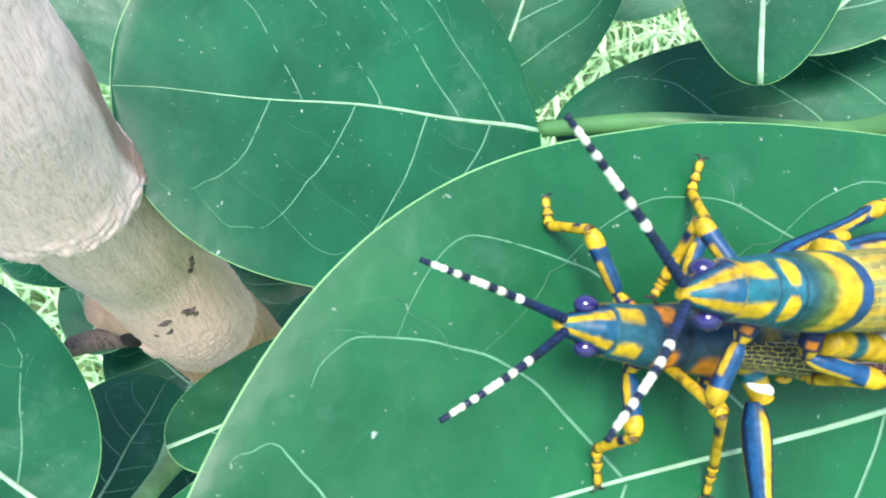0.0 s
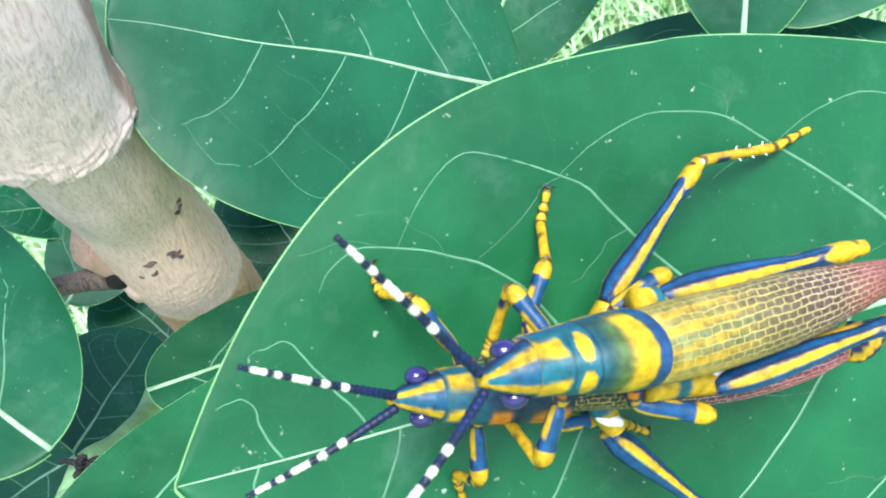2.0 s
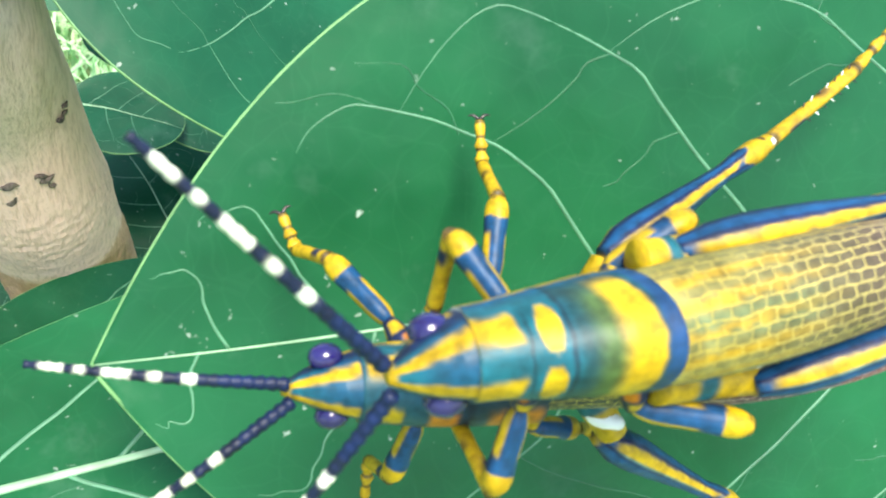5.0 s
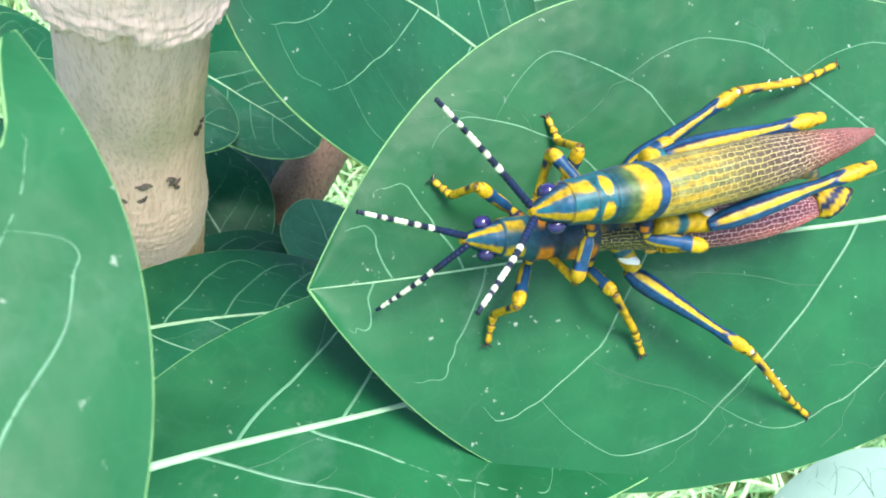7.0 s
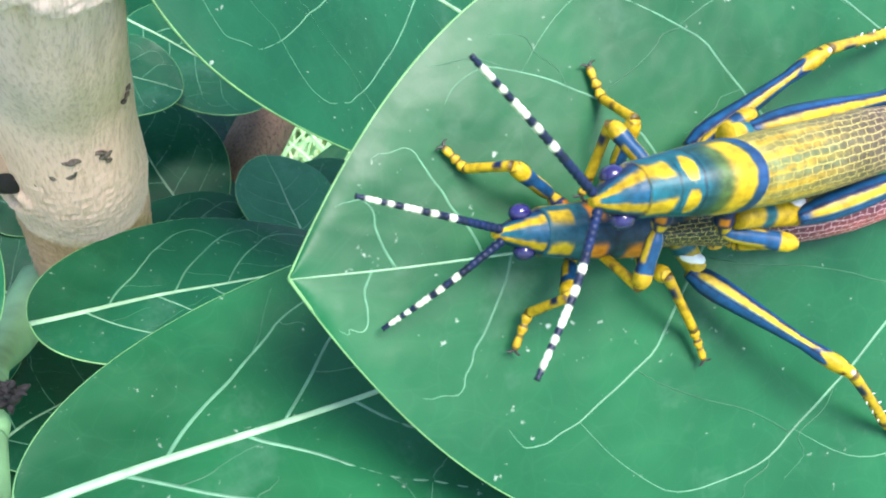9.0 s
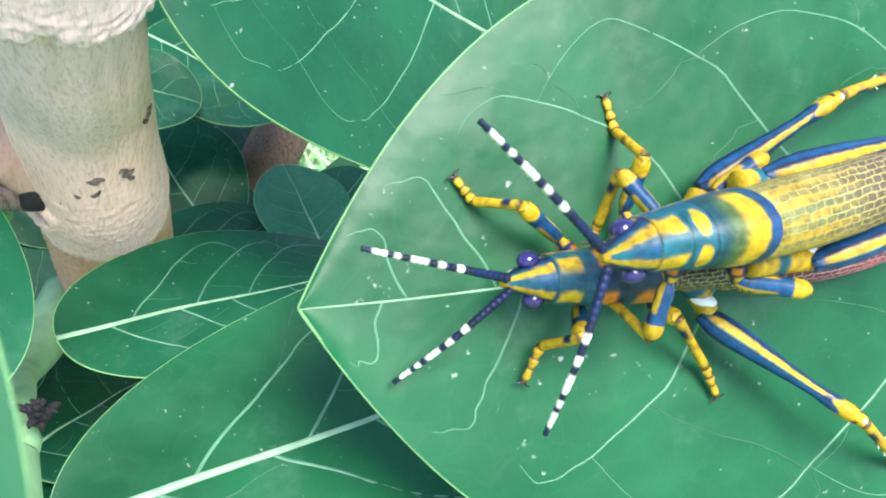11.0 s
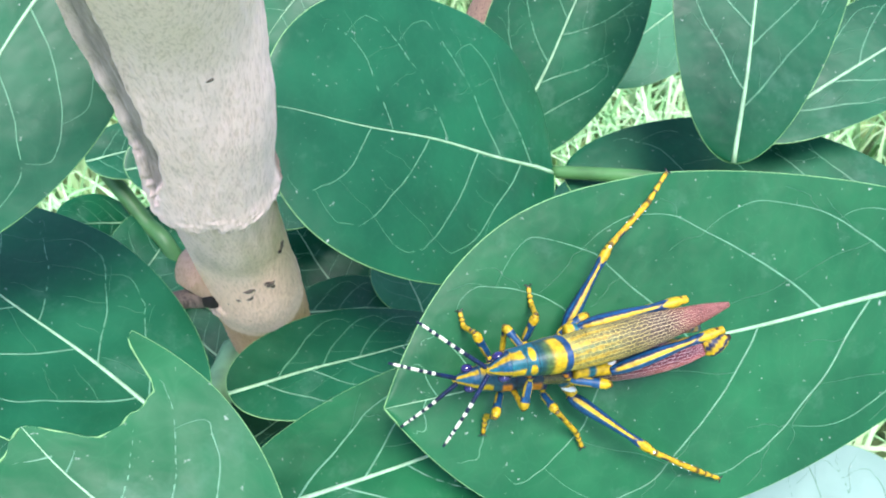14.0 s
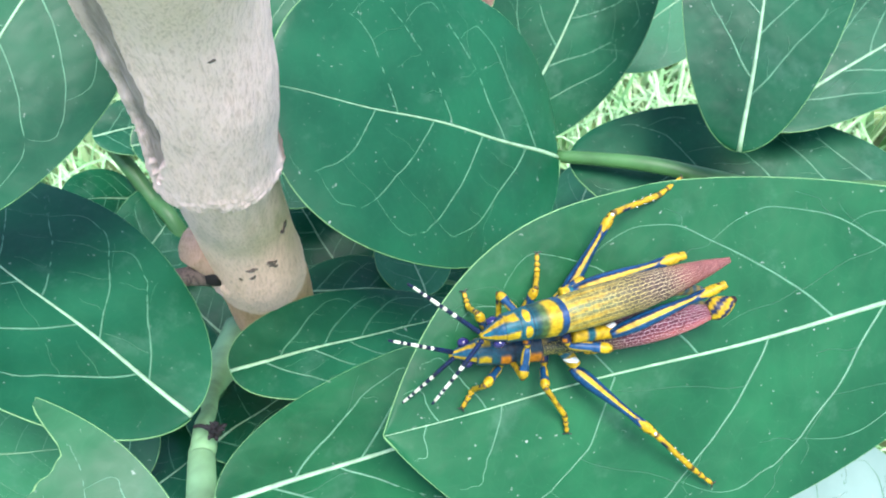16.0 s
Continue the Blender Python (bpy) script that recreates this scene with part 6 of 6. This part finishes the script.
def walking_leg(root, name, hip, knee, ankle, toe, thick=0.62):
    h, k, n, t = at(*hip), at(*knee), at(*ankle), at(*toe)
    z = np.zeros(3)
    leg = part(name, tube_mesh(name, [z, (k - h) * 0.5, k - h], [q * thick * MM for q in (0.3, 0.66, 0.80, 0.84, 0.84, 0.84, 0.85, 0.88, 0.93, 0.95, 0.88, 0.6)], [q * thick * MM for q in (0.3, 0.7, 0.90, 0.95, 0.94, 0.93, 0.94, 0.97, 1.02, 1.04, 0.95, 0.6)], SHELL, 44, 28, paint=arm_paint), root)
    leg.location = h
    shin = part("shin", tube_mesh("shin", [z, (n - k) * 0.5, n - k], [0.38 * MM, 0.33 * MM, 0.36 * MM], [0.38 * MM, 0.33 * MM, 0.36 * MM], SHELL, 22, 10, paint=shin_paint), leg)
    shin.location = k - h
    foot_on(shin, n - k, t - k)
    return leg, shin


def hip_on(root, body, hip):
    """The short first joint of a leg, from inside the body to the leg's root."""
    mid = tuple((p + q) / 2 for p, q in zip(body, hip))
    part("hip", mm_tube("hip", [body, mid, hip], (0.6, 0.62, 0.66, 0.5, 0.3), (0.7, 0.7, 0.7, 0.55, 0.3), lambda s, a, p: blend(blend(NAVY, AMBER, band(s, 0.25, 0.5, 0.05) * smooth(0.2, 0.5, math.sin(a / 20))), YELLOW, band(s, 0.62, 0.9, 0.03) * smooth(-0.6, 0.0, math.sin(a / 17 + 1))), rings=28, segs=20), root)


def feeler(root, a, b, sag, length=None):
    p, q = at(*a), at(*b)
    d = q - p
    if length:
        d = d / np.linalg.norm(d) * length * MM
    z = np.zeros(3)
    n = 46
    wide = [(0.30 - 0.14 * k / n) * (1.12 if k % 2 else 0.86) * MM for k in range(n)]
    f = part("antenna", tube_mesh("antenna", [z, d * 0.5 + np.array((0, 0, sag * MM)), d], wide, wide, SHELL, n * 2, 10, paint=feeler_paint), root)
    f.location = p
    return f


def lump(root, name, c, size, material, axis=(1, 0, 0)):
    return part(name, blob_mesh(name, at(*c), [s * MM for s in size], material, axis), root)


def build_lower():
    g = tagged(new("grasshopper"), "yellow and blue striped grasshopper standing on the leaf, carrying another", "grasshopper", "mating grasshoppers")
    part("head", mm_tube("head", [(11.6, 1.65, 5.3), (13.0, 1.6, 5.2), (14.9, 1.45, 5.0)], (0.24, 0.58, 0.92, 1.24, 1.50), (0.32, 0.8, 1.35, 1.8, 2.0), head_paint, rings=60, segs=48), g)
    lump(g, "eye", (13.5, 2.85, 5.4), (0.75, 0.62, 0.7), EYE)
    lump(g, "eye", (13.6, 0.35, 5.4), (0.75, 0.62, 0.7), EYE)
    part("collar", mm_tube("collar", [(14.8, 1.45, 5.0), (18.0, 1.2, 5.0), (22.5, 1.2, 5.0)], (1.62, 1.8, 2.1, 2.35), (2.05, 2.3, 2.7, 2.9), front_paint, rings=80, segs=48), g)
    part("abdomen", mm_tube("abdomen", [(22.0, 1.2, 4.8), (32.0, 1.2, 4.4), (42.0, 1.2, 4.0), (47.0, 1.3, 3.8)], (1.9, 1.5, 1.4, 1.35, 1.1, 0.4), (2.5, 2.3, 1.9, 1.5, 1.1, 0.4), belly_paint, rings=60), g)
    part("wing", mm_tube("wing", [(21.5, 0.6, 5.8), (30.0, 0.45, 5.6), (38.0, 0.5, 5.3), (45.4, 0.9, 4.8)], (0.9, 1.2, 1.6, 1.95, 2.0, 1.85, 1.5, 0.8), (1.6, 1.7, 1.7, 1.5, 1.3, 1.1, 0.9, 0.5), old_wing_paint, WING, 90, 48, old_wing_vein), g, "pink wing with a net of pale veins")
    part("tail_tip", mm_tube("tail_tip", [(44.6, 1.0, 4.7), (46.4, 1.3, 5.0), (48.3, 1.9, 5.0)], (1.2, 1.55, 1.35, 0.9, 0.3), (1.1, 1.35, 1.2, 0.8, 0.3), lambda s, a, p: blend(blend(YELLOW, NAVY, smooth(0.45, 0.6, 0.5 + 0.5 * math.sin(a / 12 + 9 * s))), (0.03, 0.015, 0.015), smooth(0.80, 0.88, s))), g)
    for k in range(7):
        lump(g, "side_patch", (29.0 + 2.25 * k, -1.25 + 0.10 * k, 3.4 + 0.02 * k), (0.62, 0.34, 0.30), PATCH)
    lump(g, "joint_plate", (26.3, -1.7, 4.6), (1.0, 0.5, 0.5), WHITE, (1, -0.4, 0.2))
    lump(g, "joint_plate", (26.0, 4.6, 5.0), (1.1, 0.6, 0.7), WHITE)
    for side in (1, -1):
        part("hip", mm_tube("hip", [(25.2, 1.6 + 1.2 * side, 4.2), (26.0, 1.6 + 2.6 * side, 4.2), (26.9, 1.5 + 4.1 * side, 4.1)], (0.8, 0.85, 0.7), (0.9, 0.9, 0.8), lambda s, a, p: blend(YELLOW, TEAL, band(s, 0.35, 0.55, 0.05))), g)
    legs = {}
    legs["RF"] = walking_leg(g, "front_leg", (16.9, 3.5, 3.0), (13.6, 5.8, 5.0), (12.5, 5.2, 1.0), (11.3, 6.6, 0.3))
    legs["RM"] = walking_leg(g, "middle_leg", (21.6, 4.8, 3.0), (22.2, 8.0, 6.0), (22.5, 8.8, 1.0), (22.0, 11.0, 0.3))
    legs["LF"] = walking_leg(g, "front_leg", (17.8, -1.0, 3.0), (15.9, -4.2, 5.0), (15.1, -5.3, 1.0), (14.5, -7.8, 0.3))
    legs["LM"] = walking_leg(g, "middle_leg", (23.1, -2.0, 3.0), (24.5, -4.3, 5.0), (28.0, -8.6, 1.0), (28.9, -10.9, 0.3))
    legs["LH"] = hind_leg(g, (26.3, -2.7, 4.0), (37.0, -11.0, 5.0), (42.6, -16.8, 1.5), (45.5, -19.4, 0.3), 0.95)
    legs["RH"] = hind_leg(g, (26.9, 5.8, 4.0), (37.5, 11.5, 5.0), (46.6, 12.3, 1.5), (51.5, 13.7, 0.3), 0.95)
    for body, hip in (((17.6, 2.0, 4.0), (16.7, 3.7, 3.0)), ((22.2, 2.2, 4.0), (21.6, 5.0, 3.0)), ((18.2, 0.4, 4.0), (17.7, -1.2, 3.0)), ((23.2, 0.2, 4.0), (23.2, -2.2, 3.0))):
        hip_on(g, body, hip)
    feelers = (feeler(g, (11.9, 2.0, 6.0), (3.6, 4.8, 6.0), 0.5, 10.2), feeler(g, (12.0, 1.3, 6.0), (4.6, -2.9, 5.0), 0.6, 9.8))
    return g, legs, feelers


def build_upper():
    g = tagged(new("grasshopper"), "yellow and teal banded grasshopper riding on another's back", "grasshopper", "mating grasshoppers")
    part("head", mm_tube("head", [(14.6, 3.6, 13.4), (15.8, 3.75, 13.3), (17.6, 4.0, 13.0)], (0.26, 0.62, 0.98, 1.34, 1.64), (0.35, 0.85, 1.4, 1.95, 2.25), head_paint, rings=60, segs=48), g)
    lump(g, "eye", (16.3, 4.95, 12.9), (0.8, 0.65, 0.75), EYE)
    lump(g, "eye", (16.7, 2.45, 12.9), (0.8, 0.65, 0.75), EYE)
    part("collar", mm_tube("collar", [(17.4, 4.0, 13.0), (20.0, 4.1, 13.0), (23.7, 4.2, 12.9)], (1.66, 1.70, 1.84, 2.00, 2.18, 2.24), (2.3, 2.4, 2.6, 2.9, 3.1, 3.0), collar_paint, rings=110, segs=64, bow=0.7), g)
    part("abdomen", mm_tube("abdomen", [(23.4, 4.2, 12.0), (31.0, 4.6, 10.8), (38.0, 4.8, 9.2), (43.5, 3.8, 6.5)], (2.0, 1.5, 1.2, 0.9, 0.5), (2.2, 1.6, 1.2, 0.9, 0.5), belly_paint, rings=50), g)
    part("wing", mm_tube("wing", [(23.1, 4.15, 13.3), (30.0, 4.8, 13.2), (37.6, 5.75, 12.4), (45.9, 6.9, 11.2)], (2.05, 2.25, 2.30, 2.25, 2.15, 1.90, 1.50, 1.00, 0.30), (2.2, 2.1, 1.8, 1.5, 1.3, 1.1, 0.8, 0.5, 0.05), wing_paint, WING, 110, 72, wing_vein), g, "yellow to pink wing with a net of pale veins")
    lump(g, "joint_plate", (29.9, 1.5, 10.6), (1.2, 0.55, 0.5), WHITE, (1, 0.5, 0))
    lump(g, "joint_plate", (27.0, 6.5, 11.2), (1.1, 0.6, 0.6), WHITE)
    part("hip", mm_tube("hip", [(25.5, 1.6, 11.2), (28.0, 1.4, 10.6), (30.8, 1.1, 10.2)], (0.9, 0.9, 0.8), (1.0, 1.0, 0.9), lambda s, a, p: blend(YELLOW, TEAL, band(s, 0.3, 0.5, 0.05))), g)
    part("hip", mm_tube("hip", [(25.0, 6.4, 11.2), (26.5, 6.4, 11.1), (28.0, 6.6, 11.0)], (0.9, 0.9, 0.8), (1.0, 1.0, 0.9), lambda s, a, p: blend(YELLOW, TEAL, band(s, 0.3, 0.5, 0.05))), g)
    hind_femur(g, (26.5, 6.7, 11.4), (40.1, 8.4, 12.4))
    hind_femur(g, (30.0, 0.9, 11.0), (44.0, 4.2, 13.0))
    walking_leg(g, "front_leg", (19.8, 5.0, 11.0), (18.2, 7.9, 9.5), (18.1, 4.6, 6.2), (17.6, 3.6, 6.0), 0.60)
    walking_leg(g, "front_leg", (20.1, 1.4, 11.0), (19.1, -2.2, 10.0), (18.9, -0.4, 5.4), (18.4, 0.4, 5.6), 0.62)
    walking_leg(g, "middle_leg", (24.4, 5.9, 9.4), (28.5, 7.8, 9.2), (27.6, 5.8, 6.2), (27.0, 4.4, 5.6), 0.68)
    walking_leg(g, "middle_leg", (24.8, 0.6, 10.4), (29.8, -0.7, 11.0), (28.6, -1.0, 6.6), (27.6, -0.6, 6.0), 0.68)
    for body, hip in (((20.2, 2.8, 11.8), (20.1, 1.2, 10.9)), ((24.6, 2.2, 11.4), (24.9, 0.5, 10.4)), ((20.0, 4.6, 11.8), (19.8, 5.2, 11.0)), ((24.2, 4.8, 11.0), (24.5, 6.0, 9.4))):
        hip_on(g, body, hip)
    feelers = (feeler(g, (14.5, 4.1, 14.0), (7.1, 11.5, 19.0), 0.3, 11.5), feeler(g, (14.7, 3.2, 14.0), (10.0, -2.7, 14.0), 0.6, 10.5))
    return g, feelers


def hind_femur(root, hip, knee):
    h, k = at(*hip), at(*knee)
    leg = part("hind_leg", tube_mesh("hind_leg", [np.zeros(3), (k - h) * 0.5, k - h], [q * MM for q in (0.5, 0.85, 0.95, 0.9, 0.8, 0.65, 0.5, 0.6, 0.65, 0.45)], [q * MM for q in (0.6, 1.0, 1.1, 1.0, 0.85, 0.65, 0.55, 0.7, 0.75, 0.5)], SHELL, 80, 48, paint=femur_paint), root)
    leg.location = h
    d = (h - k)
    shin = part("shin", tube_mesh("shin", [k - h, k - h + d * 0.4 - np.array((0, 0, 1.6 * MM)), k - h + d * 0.8 - np.array((0, 0, 2.6 * MM))], [0.4 * MM, 0.34 * MM, 0.3 * MM], [0.4 * MM, 0.34 * MM, 0.3 * MM], SHELL, 24, 10, paint=shin_paint), leg)
    return leg


lower, lower_legs, lower_feelers = build_lower()
upper, upper_feelers = build_upper()


def motions():
    walk(host_leaf, LEAF_SWAY)
    walk(lower, PAIR_CRAWL)
    walk(upper, PAIR_CRAWL)
    for key, swing, bend in (("RF", SWING_RF, BEND_RF), ("RM", SWING_RM, BEND_RM), ("LF", SWING_LF, BEND_LF), ("LM", SWING_LM, BEND_LM), ("LH", SWING_LH, BEND_LH), ("RH", SWING_RH, BEND_RH)):
        leg, shin = lower_legs[key]
        walk(leg, swing)
        walk(shin, bend)
    walk(eaten_leaf, EATEN_SWAY)
    for f, rows in zip(lower_feelers + upper_feelers, (FEEL_FRA, FEEL_FLA, FEEL_MRA, FEEL_MLA)):
        walk(f, rows)


motions()
